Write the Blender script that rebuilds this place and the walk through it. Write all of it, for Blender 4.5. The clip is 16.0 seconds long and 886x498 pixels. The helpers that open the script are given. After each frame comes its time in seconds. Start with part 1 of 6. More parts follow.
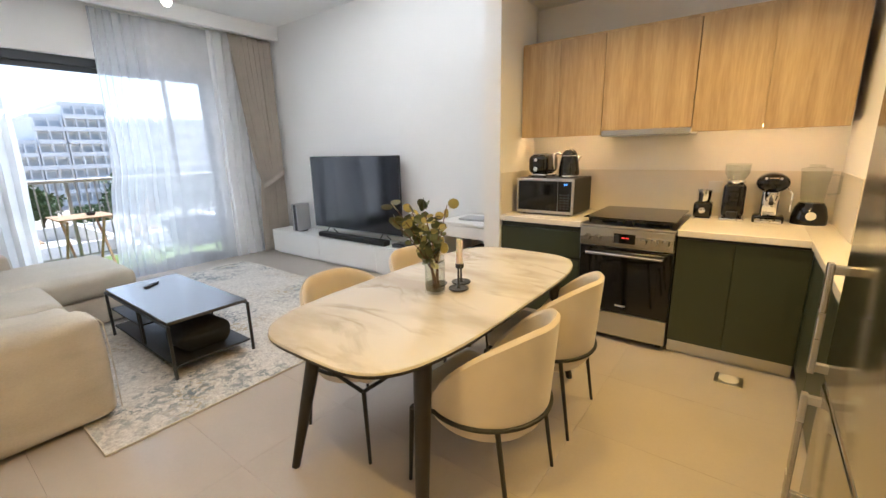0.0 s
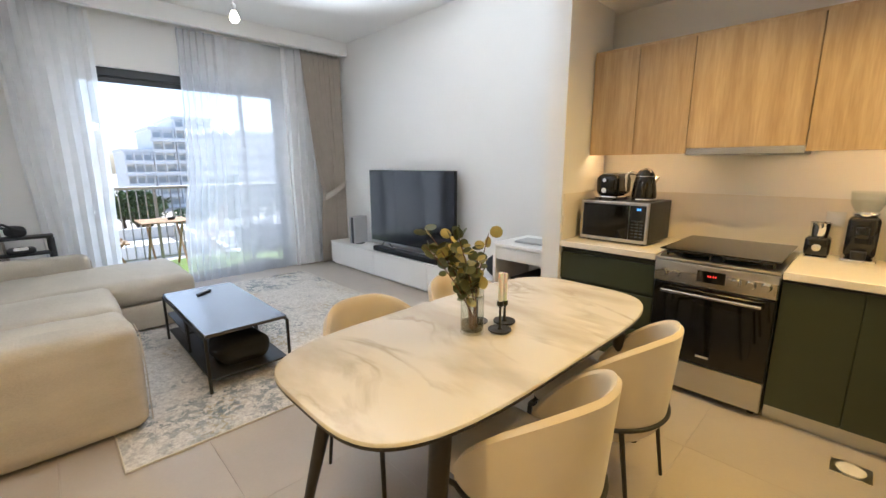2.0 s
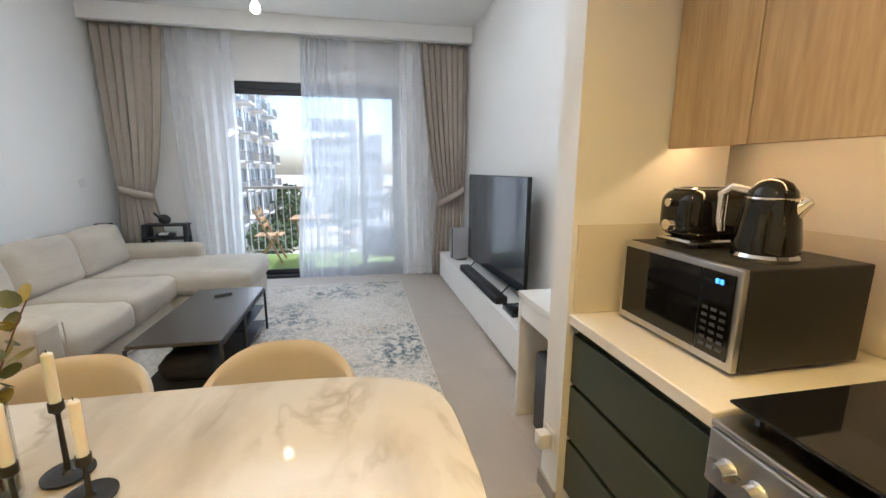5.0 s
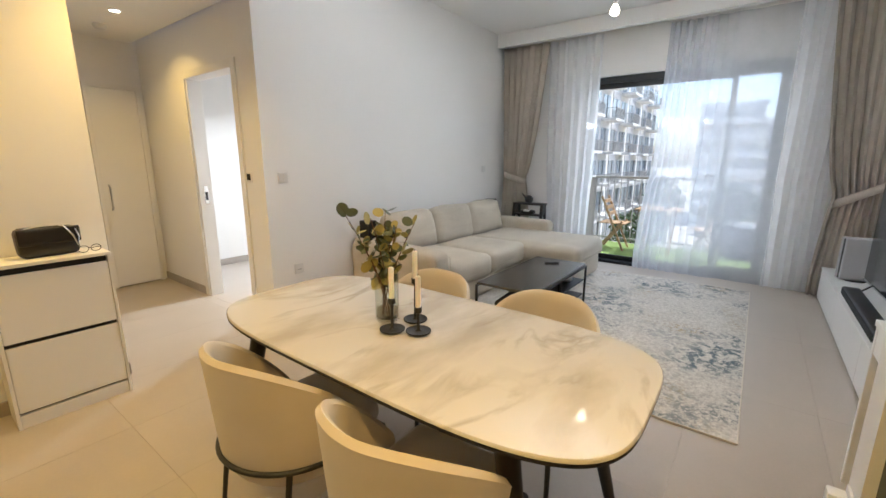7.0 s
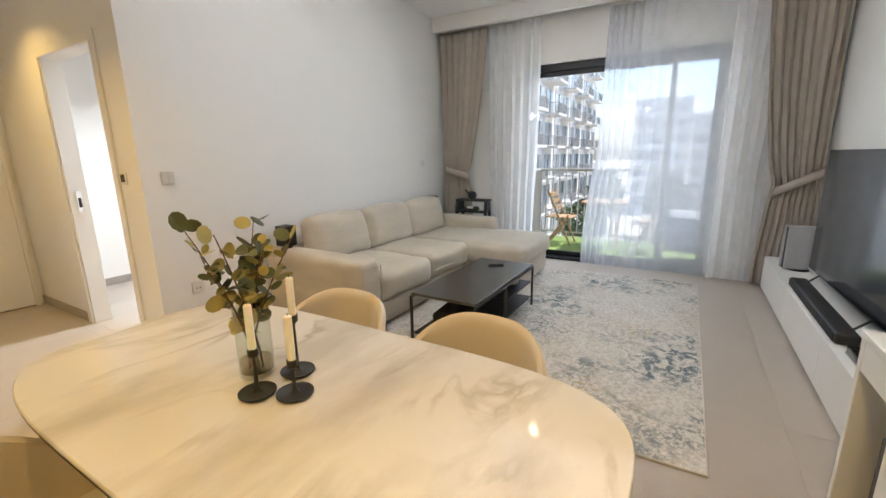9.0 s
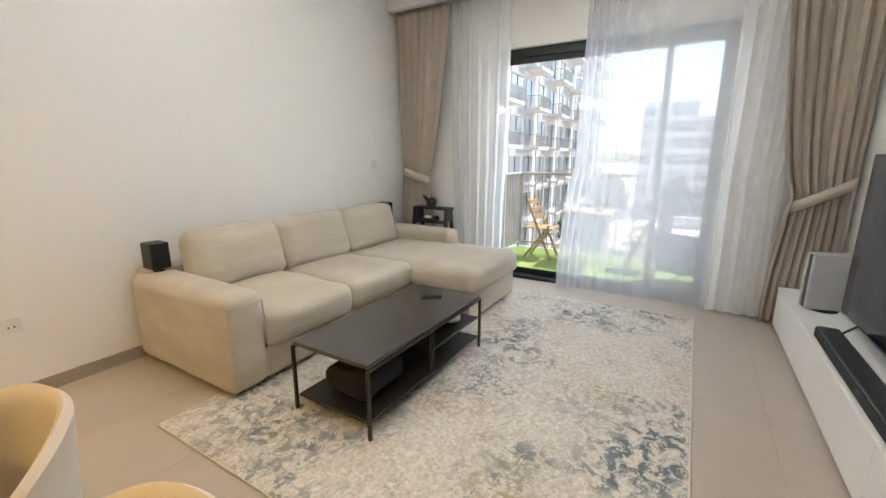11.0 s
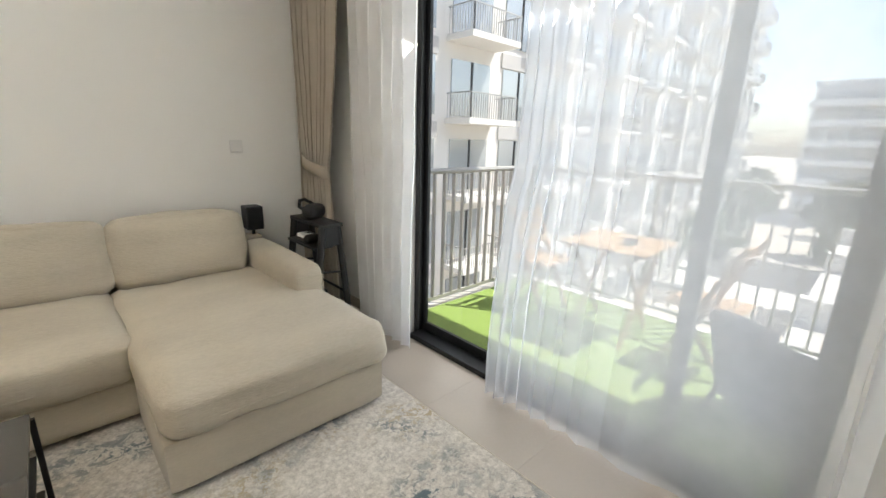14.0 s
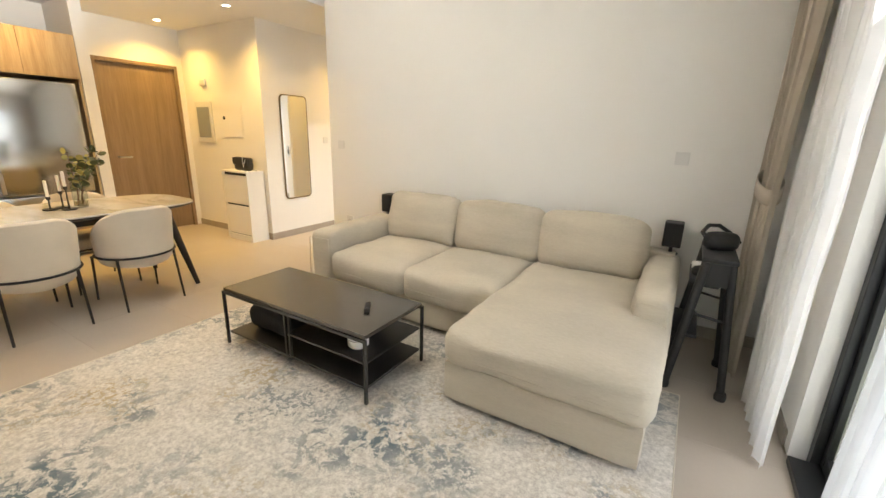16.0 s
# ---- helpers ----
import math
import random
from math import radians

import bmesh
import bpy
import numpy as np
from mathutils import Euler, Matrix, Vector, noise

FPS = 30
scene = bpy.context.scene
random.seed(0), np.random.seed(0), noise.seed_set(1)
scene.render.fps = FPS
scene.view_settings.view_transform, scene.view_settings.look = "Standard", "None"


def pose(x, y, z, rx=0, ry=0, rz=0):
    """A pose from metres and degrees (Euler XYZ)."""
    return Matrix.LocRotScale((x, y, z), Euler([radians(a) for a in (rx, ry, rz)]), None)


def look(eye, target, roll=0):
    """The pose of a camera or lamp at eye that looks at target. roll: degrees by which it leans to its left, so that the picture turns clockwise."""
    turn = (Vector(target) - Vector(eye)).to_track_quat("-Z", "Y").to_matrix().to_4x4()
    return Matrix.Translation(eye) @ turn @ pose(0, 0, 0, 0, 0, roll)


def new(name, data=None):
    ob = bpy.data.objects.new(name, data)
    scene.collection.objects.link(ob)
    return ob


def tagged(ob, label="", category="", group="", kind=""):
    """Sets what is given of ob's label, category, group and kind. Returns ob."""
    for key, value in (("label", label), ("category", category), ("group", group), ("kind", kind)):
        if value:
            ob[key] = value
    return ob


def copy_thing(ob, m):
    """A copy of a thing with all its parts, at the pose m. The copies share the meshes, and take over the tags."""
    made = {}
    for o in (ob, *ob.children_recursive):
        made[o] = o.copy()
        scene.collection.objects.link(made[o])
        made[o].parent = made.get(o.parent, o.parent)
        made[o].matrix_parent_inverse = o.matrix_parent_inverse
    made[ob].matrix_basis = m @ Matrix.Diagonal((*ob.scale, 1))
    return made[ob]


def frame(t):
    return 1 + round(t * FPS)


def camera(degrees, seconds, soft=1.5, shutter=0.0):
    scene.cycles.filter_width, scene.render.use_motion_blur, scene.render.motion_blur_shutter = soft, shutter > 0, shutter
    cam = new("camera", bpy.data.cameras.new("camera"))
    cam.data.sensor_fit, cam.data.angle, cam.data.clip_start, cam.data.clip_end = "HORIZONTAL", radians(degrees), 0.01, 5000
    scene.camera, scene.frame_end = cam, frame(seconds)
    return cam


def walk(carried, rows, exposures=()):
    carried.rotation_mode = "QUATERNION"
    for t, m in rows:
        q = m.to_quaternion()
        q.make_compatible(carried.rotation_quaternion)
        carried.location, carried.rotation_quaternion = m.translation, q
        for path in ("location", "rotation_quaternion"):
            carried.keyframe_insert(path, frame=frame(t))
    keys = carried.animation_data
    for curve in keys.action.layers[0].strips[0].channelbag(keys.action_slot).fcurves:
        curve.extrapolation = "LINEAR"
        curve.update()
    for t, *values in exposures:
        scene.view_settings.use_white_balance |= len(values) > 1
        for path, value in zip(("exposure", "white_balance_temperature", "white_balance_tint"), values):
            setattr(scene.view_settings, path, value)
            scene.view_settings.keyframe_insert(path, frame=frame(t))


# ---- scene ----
cam = camera(94.1, 16.0)
PATH = [
    (0, (0.102, 0.345, 1.451), (-1.067, 1.899, 0.986), -1.3),
    (0.5, (0.097, 0.346, 1.431), (-1.004, 1.942, 0.941), -0.9),
    (1, (0.078, 0.343, 1.449), (-1.057, 1.918, 0.97), -0.6),
    (1.5, (0.041, 0.399, 1.458), (-1.21, 1.894, 1.014), -0.4),
    (2, (0.008, 0.632, 1.468), (-1.402, 1.993, 1.07), -0.2),
    (2.5, (-0.079, 0.829, 1.472), (-1.625, 2.043, 1.103), -0.0),
    (3, (-0.228, 1.151, 1.479), (-1.866, 2.245, 1.13), 0.1),
    (3.2, (-0.248, 1.279, 1.487), (-1.908, 2.336, 1.131), -0.0),
    (5.3, (-0.165, 2.795, 1.449), (-2.124, 2.915, 1.063), 0.1),
    (5.5, (-0.155, 2.868, 1.441), (-2.114, 2.773, 1.051), -0.1),
    (6, (-0.098, 2.998, 1.427), (-1.969, 2.401, 1.052), 0.2),
    (6.5, (0.02, 3.06, 1.444), (-1.691, 2.101, 1.054), 0.4),
    (7, (0.078, 3.048, 1.43), (-1.484, 1.873, 1.008), 0.2),
    (7.5, (0.09, 3.04, 1.42), (-1.417, 1.81, 0.957), 0.0),
    (8, (0.056, 3.049, 1.402), (-1.46, 1.842, 0.907), -0.1),
    (8.5, (-0.096, 2.963, 1.409), (-1.678, 1.84, 0.923), -0.5),
    (9, (-0.404, 2.931, 1.4), (-2.087, 1.944, 0.961), -0.8),
    (9.5, (-0.799, 2.987, 1.414), (-2.497, 2.018, 0.994), 0.3),
    (11.8, (-2.022, 3.026, 1.377), (-3.653, 1.967, 0.912), -0.2),
    (12, (-2.239, 3.071, 1.388), (-3.849, 1.983, 0.915), 0.1),
    (12.5, (-2.647, 3.116, 1.388), (-4.219, 1.978, 0.903), 0.2),
    (13, (-3.156, 3.123, 1.38), (-4.686, 1.929, 0.899), 0.2),
    (13.5, (-3.7, 3.157, 1.399), (-5.146, 1.87, 0.896), 0.8),
    (14, (-4.2, 3.142, 1.385), (-5.536, 1.744, 0.875), 1.6),
    (14.5, (-4.655, 3.162, 1.332), (-5.734, 1.556, 0.825), 2.1),
    (15, (-4.965, 3.124, 1.386), (-5.551, 1.29, 0.843), 3.9),
    (15.5, (-5.177, 3.096, 1.42), (-5.061, 1.18, 0.86), 3.5),
    (16, (-5.327, 3.225, 1.435), (-4.35, 1.567, 0.891), 1.6),
]
EXPOSURES = [(0, 1.6, 5450, 10), (3, 1.47, 5350, 9), (6, 1.38, 5400, 9), (8, 1.3, 5650, 9), (9.5, 1.4, 5750, 9), (12, 1.56, 6150, 8), (14, 1.35, 6300, 7), (15, 1.33, 6350, 7), (15.5, 1.45, 6350, 7), (16, 1.7, 6550, 8)]
walk(cam, [(t, look(eye, target, roll)) for t, eye, target, roll in PATH], EXPOSURES)

# ---- world, sun, lamps ----
world = bpy.data.worlds.new("world")
scene.world = world
world.use_nodes = True
wn = world.node_tree.nodes
sky = wn.new("ShaderNodeTexSky")
sky.sky_type = "NISHITA"
sky.sun_disc = False
SUN_EL, SUN_AZ = 58.0, 308.0   # azimuth: compass degrees from +y, clockwise
sky.sun_elevation, sky.sun_rotation = radians(SUN_EL), radians(SUN_AZ)
sky.air_density, sky.dust_density = 1.0, 2.0
bg = wn["Background"]
bg.inputs["Strength"].default_value = 0.10
world.node_tree.links.new(sky.outputs[0], bg.inputs["Color"])

sun = new("sun", bpy.data.lights.new("sun", "SUN"))
sun.data.energy, sun.data.angle, sun.data.color = 2.9, radians(0.5), (1.0, 0.95, 0.87)
ce, se = math.cos(radians(SUN_EL)), math.sin(radians(SUN_EL))
sun_dir = Vector((math.sin(radians(SUN_AZ)) * ce, math.cos(radians(SUN_AZ)) * ce, se))
sun.matrix_world = look(sun_dir * 50, (0, 0, 0))

KITCHEN_W, HALL_W = 4.4, 4.6
CEIL, LOW = 3.2, 2.66          # living ceiling, lower hall and kitchen ceiling
WARM, COOL = (1.0, 0.60, 0.14), (1.0, 0.96, 0.90)


def downlight_lamp(x, y, z, watts, colour, spread=130, size=0.06):
    lamp = new("downlight_lamp", bpy.data.lights.new("downlight_lamp", "AREA"))
    lamp.data.shape, lamp.data.size = "DISK", size
    lamp.data.energy, lamp.data.color, lamp.data.spread = watts, colour, radians(spread)
    lamp.matrix_world = look((x, y, z), (x, y + 0.001, 0))
    return lamp


# added lamps stand in for sunlit ground and sky beyond the balcony door
# the second is room-side of the sheers, aimed up to fill the room
for x, z, high, watts, spread, rise in ((-6.10, 1.30, 2.2, 8.0, 180, 0.0), (-5.72, 1.72, 0.4, 27, 54, 0.42)):
    day = new("window_light", bpy.data.lights.new("window_light", "AREA"))
    day.data.shape, day.data.size, day.data.size_y = "RECTANGLE", 1.95, high
    day.data.energy, day.data.color, day.data.spread = watts, ((1.0, 0.97, 0.91) if rise else (0.97, 0.98, 0.97)), radians(spread)
    day.matrix_world = look((x, 2.1, z), (x + 0.8, 2.1, z + rise))


# ---- materials ----
def mat(name, base, rough=0.6, metal=0.0, var=0.06, scale=6.0, bump=0.05, bump_scale=200.0, stretch=(1, 1, 1), **extra):
    """A principled surface with broad and fine variation of its colour and a fine relief."""
    m = bpy.data.materials.new(name)
    m.use_nodes = True
    nt = m.node_tree
    n, l = nt.nodes, nt.links
    b = n["Principled BSDF"]
    tc = n.new("ShaderNodeTexCoord")
    mp = n.new("ShaderNodeMapping")
    mp.inputs["Scale"].default_value = stretch
    l.new(tc.outputs["Object"], mp.inputs[0])
    t1, t2 = n.new("ShaderNodeTexNoise"), n.new("ShaderNodeTexNoise")
    t1.inputs["Scale"].default_value, t1.inputs["Detail"].default_value = scale, 5
    t2.inputs["Scale"].default_value, t2.inputs["Detail"].default_value = bump_scale, 3
    l.new(mp.outputs[0], t1.inputs["Vector"])
    l.new(mp.outputs[0], t2.inputs["Vector"])
    avg = n.new("ShaderNodeMath")
    avg.operation = "MULTIPLY_ADD"
    l.new(t2.outputs["Fac"], avg.inputs[0])
    avg.inputs[1].default_value = 0.35
    l.new(t1.outputs["Fac"], avg.inputs[2])
    ramp = n.new("ShaderNodeValToRGB")
    ramp.color_ramp.elements[0].position, ramp.color_ramp.elements[1].position = 0.38, 0.98
    lo = [max(0, c * (1 - var)) for c in base]
    hi = [min(1, c * (1 + var)) for c in base]
    ramp.color_ramp.elements[0].color, ramp.color_ramp.elements[1].color = (*lo, 1), (*hi, 1)
    l.new(avg.outputs[0], ramp.inputs[0])
    l.new(ramp.outputs[0], b.inputs["Base Color"])
    b.inputs["Metallic"].default_value = metal
    rr = n.new("ShaderNodeMapRange")
    rr.inputs["To Min"].default_value, rr.inputs["To Max"].default_value = max(0.02, rough * 0.88), min(1, rough * 1.12)
    l.new(t1.outputs["Fac"], rr.inputs[0])
    l.new(rr.outputs[0], b.inputs["Roughness"])
    if bump:
        bp = n.new("ShaderNodeBump")
        bp.inputs["Strength"].default_value, bp.inputs["Distance"].default_value = bump, 0.004
        l.new(t2.outputs["Fac"], bp.inputs["Height"])
        l.new(bp.outputs[0], b.inputs["Normal"])
    for key, value in extra.items():
        b.inputs[key.replace("_", " ")].default_value = value
    return m


def wood(name, dark, light, along="z", scale=1.0, rough=0.5):
    m = bpy.data.materials.new(name)
    m.use_nodes = True
    n, l = m.node_tree.nodes, m.node_tree.links
    b = n["Principled BSDF"]
    tc, mp, info = n.new("ShaderNodeTexCoord"), n.new("ShaderNodeMapping"), n.new("ShaderNodeObjectInfo")
    s = [9 * scale] * 3
    s["xyz".index(along)] = 0.7 * scale
    mp.inputs["Scale"].default_value = s
    off = n.new("ShaderNodeVectorMath")
    off.operation = "MULTIPLY_ADD"
    l.new(info.outputs["Random"], off.inputs[0])
    off.inputs[1].default_value = (7, 5, 9)
    l.new(tc.outputs["Object"], off.inputs[2])
    l.new(off.outputs[0], mp.inputs[0])
    big, fine = n.new("ShaderNodeTexNoise"), n.new("ShaderNodeTexNoise")
    big.inputs["Scale"].default_value, big.inputs["Detail"].default_value, big.inputs["Distortion"].default_value = 1.3, 6, 0.8
    fine.inputs["Scale"].default_value, fine.inputs["Detail"].default_value = 11, 4
    l.new(mp.outputs[0], big.inputs["Vector"])
    l.new(mp.outputs[0], fine.inputs["Vector"])
    mx = n.new("ShaderNodeMath")
    mx.operation = "MULTIPLY_ADD"
    l.new(fine.outputs["Fac"], mx.inputs[0])
    mx.inputs[1].default_value = 0.5
    l.new(big.outputs["Fac"], mx.inputs[2])
    ramp = n.new("ShaderNodeValToRGB")
    e = ramp.color_ramp.elements
    e[0].position, e[0].color = 0.5, (*dark, 1)
    e[1].position, e[1].color = 0.98, (*light, 1)
    l.new(mx.outputs[0], ramp.inputs[0])
    l.new(ramp.outputs[0], b.inputs["Base Color"])
    b.inputs["Roughness"].default_value = rough
    bp = n.new("ShaderNodeBump")
    bp.inputs["Strength"].default_value, bp.inputs["Distance"].default_value = 0.12, 0.002
    l.new(mx.outputs[0], bp.inputs["Height"])
    l.new(bp.outputs[0], b.inputs["Normal"])
    return m


def glow(name, colour, strength):
    m = bpy.data.materials.new(name)
    m.use_nodes = True
    b = m.node_tree.nodes["Principled BSDF"]
    b.inputs["Base Color"].default_value = (*colour, 1)
    b.inputs["Emission Color"].default_value = (*colour, 1)
    b.inputs["Emission Strength"].default_value = strength
    return m


def clear(name, tint=(1, 1, 1), gloss=0.08):
    """A thin pane: mostly clear, with a Fresnel gloss."""
    m = bpy.data.materials.new(name)
    m.use_nodes = True
    n, l = m.node_tree.nodes, m.node_tree.links
    n.remove(n["Principled BSDF"])
    t, g, mx, fr = (n.new("ShaderNodeBsdf" + k) if k in ("Transparent", "Glossy") else n.new(k) for k in ("Transparent", "Glossy", "ShaderNodeMixShader", "ShaderNodeLayerWeight"))
    t.inputs[0].default_value = (*tint, 1)
    g.inputs["Roughness"].default_value = 0.02
    fr.inputs["Blend"].default_value = 0.5
    pw, mr = n.new("ShaderNodeMath"), n.new("ShaderNodeMapRange")
    pw.operation = "POWER"
    pw.inputs[1].default_value = 4.0
    l.new(fr.outputs["Facing"], pw.inputs[0])
    l.new(pw.outputs[0], mr.inputs[0])
    mr.inputs["To Min"].default_value, mr.inputs["To Max"].default_value = gloss * 0.4, gloss * 5
    l.new(mr.outputs[0], mx.inputs[0])
    l.new(t.outputs[0], mx.inputs[1])
    l.new(g.outputs[0], mx.inputs[2])
    l.new(mx.outputs[0], n["Material Output"].inputs["Surface"])
    return m


def voile(name, colour, open_part):
    """Sheer cloth: a fine weave that lets part of the light through and scatters the rest."""
    m = bpy.data.materials.new(name)
    m.use_nodes = True
    n, l = m.node_tree.nodes, m.node_tree.links
    n.remove(n["Principled BSDF"])
    tr, df, tl = n.new("ShaderNodeBsdfTransparent"), n.new("ShaderNodeBsdfDiffuse"), n.new("ShaderNodeBsdfTranslucent")
    m1, m2 = n.new("ShaderNodeMixShader"), n.new("ShaderNodeMixShader")
    tc, nz, rg = n.new("ShaderNodeTexCoord"), n.new("ShaderNodeTexNoise"), n.new("ShaderNodeMapRange")
    df.inputs[0].default_value = tl.inputs[0].default_value = (*colour, 1)
    nz.inputs["Scale"].default_value = 9
    l.new(tc.outputs["Object"], nz.inputs["Vector"])
    rg.inputs["To Min"].default_value, rg.inputs["To Max"].default_value = open_part - 0.05, open_part + 0.05
    l.new(nz.outputs["Fac"], rg.inputs[0])
    m1.inputs[0].default_value = 0.62
    l.new(df.outputs[0], m1.inputs[1])
    l.new(tl.outputs[0], m1.inputs[2])
    l.new(rg.outputs[0], m2.inputs[0])
    l.new(m1.outputs[0], m2.inputs[1])
    l.new(tr.outputs[0], m2.inputs[2])
    l.new(m2.outputs[0], n["Material Output"].inputs["Surface"])
    return m


def marble(name):
    m = bpy.data.materials.new(name)
    m.use_nodes = True
    n, l = m.node_tree.nodes, m.node_tree.links
    b = n["Principled BSDF"]
    tc = n.new("ShaderNodeTexCoord")
    mp = n.new("ShaderNodeMapping")
    mp.inputs["Rotation"].default_value = (0, 0, radians(35))
    mp.inputs["Scale"].default_value = (1.0, 2.2, 1.0)
    l.new(tc.outputs["Object"], mp.inputs[0])
    cloud, vein = n.new("ShaderNodeTexNoise"), n.new("ShaderNodeTexNoise")
    cloud.inputs["Scale"].default_value, cloud.inputs["Detail"].default_value = 1.6, 6
    vein.inputs["Scale"].default_value, vein.inputs["Detail"].default_value, vein.inputs["Distortion"].default_value = 1.25, 9, 0.9
    l.new(mp.outputs[0], cloud.inputs["Vector"])
    l.new(mp.outputs[0], vein.inputs["Vector"])
    r1, r2 = n.new("ShaderNodeValToRGB"), n.new("ShaderNodeValToRGB")
    e = r1.color_ramp.elements
    e[0].position, e[0].color = 0.34, (0.46, 0.42, 0.36, 1)
    e[1].position, e[1].color = 0.50, (0.60, 0.57, 0.52, 1)
    e = r2.color_ramp.elements
    e[0].position, e[0].color = 0.465, (0, 0, 0, 1)
    e[1].position, e[1].color = 0.535, (0, 0, 0, 1)
    mid = e.new(0.500)
    mid.color = (0.6, 0.6, 0.6, 1)
    l.new(cloud.outputs["Fac"], r1.inputs[0])
    l.new(vein.outputs["Fac"], r2.inputs[0])
    gate = n.new("ShaderNodeTexNoise")
    gate.inputs["Scale"].default_value = 2.4
    l.new(tc.outputs["Object"], gate.inputs["Vector"])
    gr = n.new("ShaderNodeMapRange")
    gr.inputs["From Min"].default_value, gr.inputs["From Max"].default_value = 0.45, 0.65
    l.new(gate.outputs["Fac"], gr.inputs[0])
    mul = n.new("ShaderNodeMath")
    mul.operation = "MULTIPLY"
    l.new(r2.outputs[0], mul.inputs[0])
    l.new(gr.outputs[0], mul.inputs[1])
    mix = n.new("ShaderNodeMixRGB")
    mix.inputs[2].default_value = (0.30, 0.255, 0.19, 1)
    l.new(mul.outputs[0], mix.inputs[0])
    l.new(r1.outputs[0], mix.inputs[1])
    l.new(mix.outputs[0], b.inputs["Base Color"])
    b.inputs["Roughness"].default_value = 0.06
    return m


def rug_mat(name):
    """Worn abstract rug: cream pile with broken slate-blue and ochre patches."""
    m = bpy.data.materials.new(name)
    m.use_nodes = True
    n, l = m.node_tree.nodes, m.node_tree.links
    b = n["Principled BSDF"]
    tc = n.new("ShaderNodeTexCoord")

    def nz(scale, detail, rough=0.6, dist=0.0, shift=0.0):
        t = n.new("ShaderNodeTexNoise")
        t.inputs["Scale"].default_value, t.inputs["Detail"].default_value = scale, detail
        t.inputs["Roughness"].default_value, t.inputs["Distortion"].default_value = rough, dist
        mp = n.new("ShaderNodeMapping")
        mp.inputs["Location"].default_value = (shift, shift * 0.7, 0)
        l.new(tc.outputs["Object"], mp.inputs[0])
        l.new(mp.outputs[0], t.inputs["Vector"])
        return t.outputs["Fac"]

    def step(src, a, z):
        r = n.new("ShaderNodeMapRange")
        r.inputs["From Min"].default_value, r.inputs["From Max"].default_value = a, z
        l.new(src, r.inputs[0])
        return r.outputs[0]

    def times(a, c):
        k = n.new("ShaderNodeMath")
        k.operation = "MULTIPLY"
        l.new(a, k.inputs[0])
        l.new(c, k.inputs[1])
        return k.outputs[0]

    def mixed(f, a, colour):
        k = n.new("ShaderNodeMixRGB")
        l.new(f, k.inputs[0])
        l.new(a, k.inputs[1])
        k.inputs[2].default_value = (*colour, 1)
        return k.outputs[0]
    ramp = n.new("ShaderNodeValToRGB")
    e = ramp.color_ramp.elements
    e[0].position, e[0].color = 0.38, (0.42, 0.39, 0.35, 1)
    e[1].position, e[1].color = 0.62, (0.70, 0.66, 0.60, 1)
    l.new(nz(48, 8, 0.75), ramp.inputs[0])
    col = mixed(times(step(nz(1.7, 3, 0.5, 0, 3), 0.52, 0.66), step(nz(30, 5, 0.7, 0.4, 2), 0.5, 0.56)), ramp.outputs[0], (0.40, 0.33, 0.22))
    col = mixed(times(step(nz(0.95, 4, 0.6, 0.3, RUG_SHIFT), 0.47, 0.60), step(nz(13, 7, 0.75, 0.5, 7), 0.49, 0.54)), col, (0.12, 0.155, 0.175))
    col = mixed(times(step(nz(2.0, 3, 0.6, 0, 11), 0.55, 0.64), step(nz(38, 4, 0.7, 0.2, 5), 0.50, 0.55)), col, (0.24, 0.25, 0.25))
    l.new(col, b.inputs["Base Color"])
    b.inputs["Roughness"].default_value = 0.95
    bp = n.new("ShaderNodeBump")
    bp.inputs["Strength"].default_value, bp.inputs["Distance"].default_value = 0.5, 0.006
    l.new(nz(160, 3), bp.inputs["Height"])
    l.new(bp.outputs[0], b.inputs["Normal"])
    return m


RUG_SHIFT = 4.3
M_WALL = mat("wall_paint", (0.80, 0.785, 0.76), 0.75, var=0.015, scale=1.5, bump=0.04, bump_scale=120)
M_CEIL = mat("ceiling_paint", (0.82, 0.81, 0.79), 0.85, var=0.012, scale=1.2, bump=0.03)
M_TILE = mat("porcelain_tile", (0.42, 0.37, 0.315), 0.33, var=0.06, scale=2.5, bump=0.02, bump_scale=60)
M_GROUT = mat("grout", (0.42, 0.37, 0.315), 0.8)
M_SKIRT = mat("stone_skirting", (0.36, 0.32, 0.28), 0.5, var=0.08)
M_WHITE = mat("white_lacquer", (0.80, 0.79, 0.77), 0.32, var=0.015, scale=3, bump=0.01)
M_FRONT = mat("white_panel", (0.78, 0.76, 0.72), 0.45, var=0.02, scale=3, bump=0.01)
M_GREEN = mat("green_laminate", (0.034, 0.041, 0.020), 0.42, var=0.08, scale=4, bump=0.01)
M_OAK = wood("oak_veneer", (0.35, 0.235, 0.12), (0.54, 0.40, 0.23))
M_DOOR = wood("walnut_door", (0.20, 0.135, 0.08), (0.30, 0.21, 0.13), scale=0.7)
M_TEAK = wood("acacia_slats", (0.30, 0.17, 0.07), (0.55, 0.36, 0.18), along="x", scale=2)
M_TABLEWOOD = mat("black_stained_wood", (0.018, 0.014, 0.012), 0.45, var=0.25, scale=14, bump=0.05)
M_QUARTZ = mat("quartz_worktop", (0.74, 0.70, 0.64), 0.25, var=0.03, scale=60, bump=0.0)
M_SPLASH = mat("splashback", (0.70, 0.645, 0.56), 0.3, var=0.02, bump=0.0)
M_STEEL = mat("brushed_steel", (0.55, 0.54, 0.52), 0.28, 1.0, var=0.06, scale=3, bump=0.03, bump_scale=90, stretch=(0.06, 1, 1))
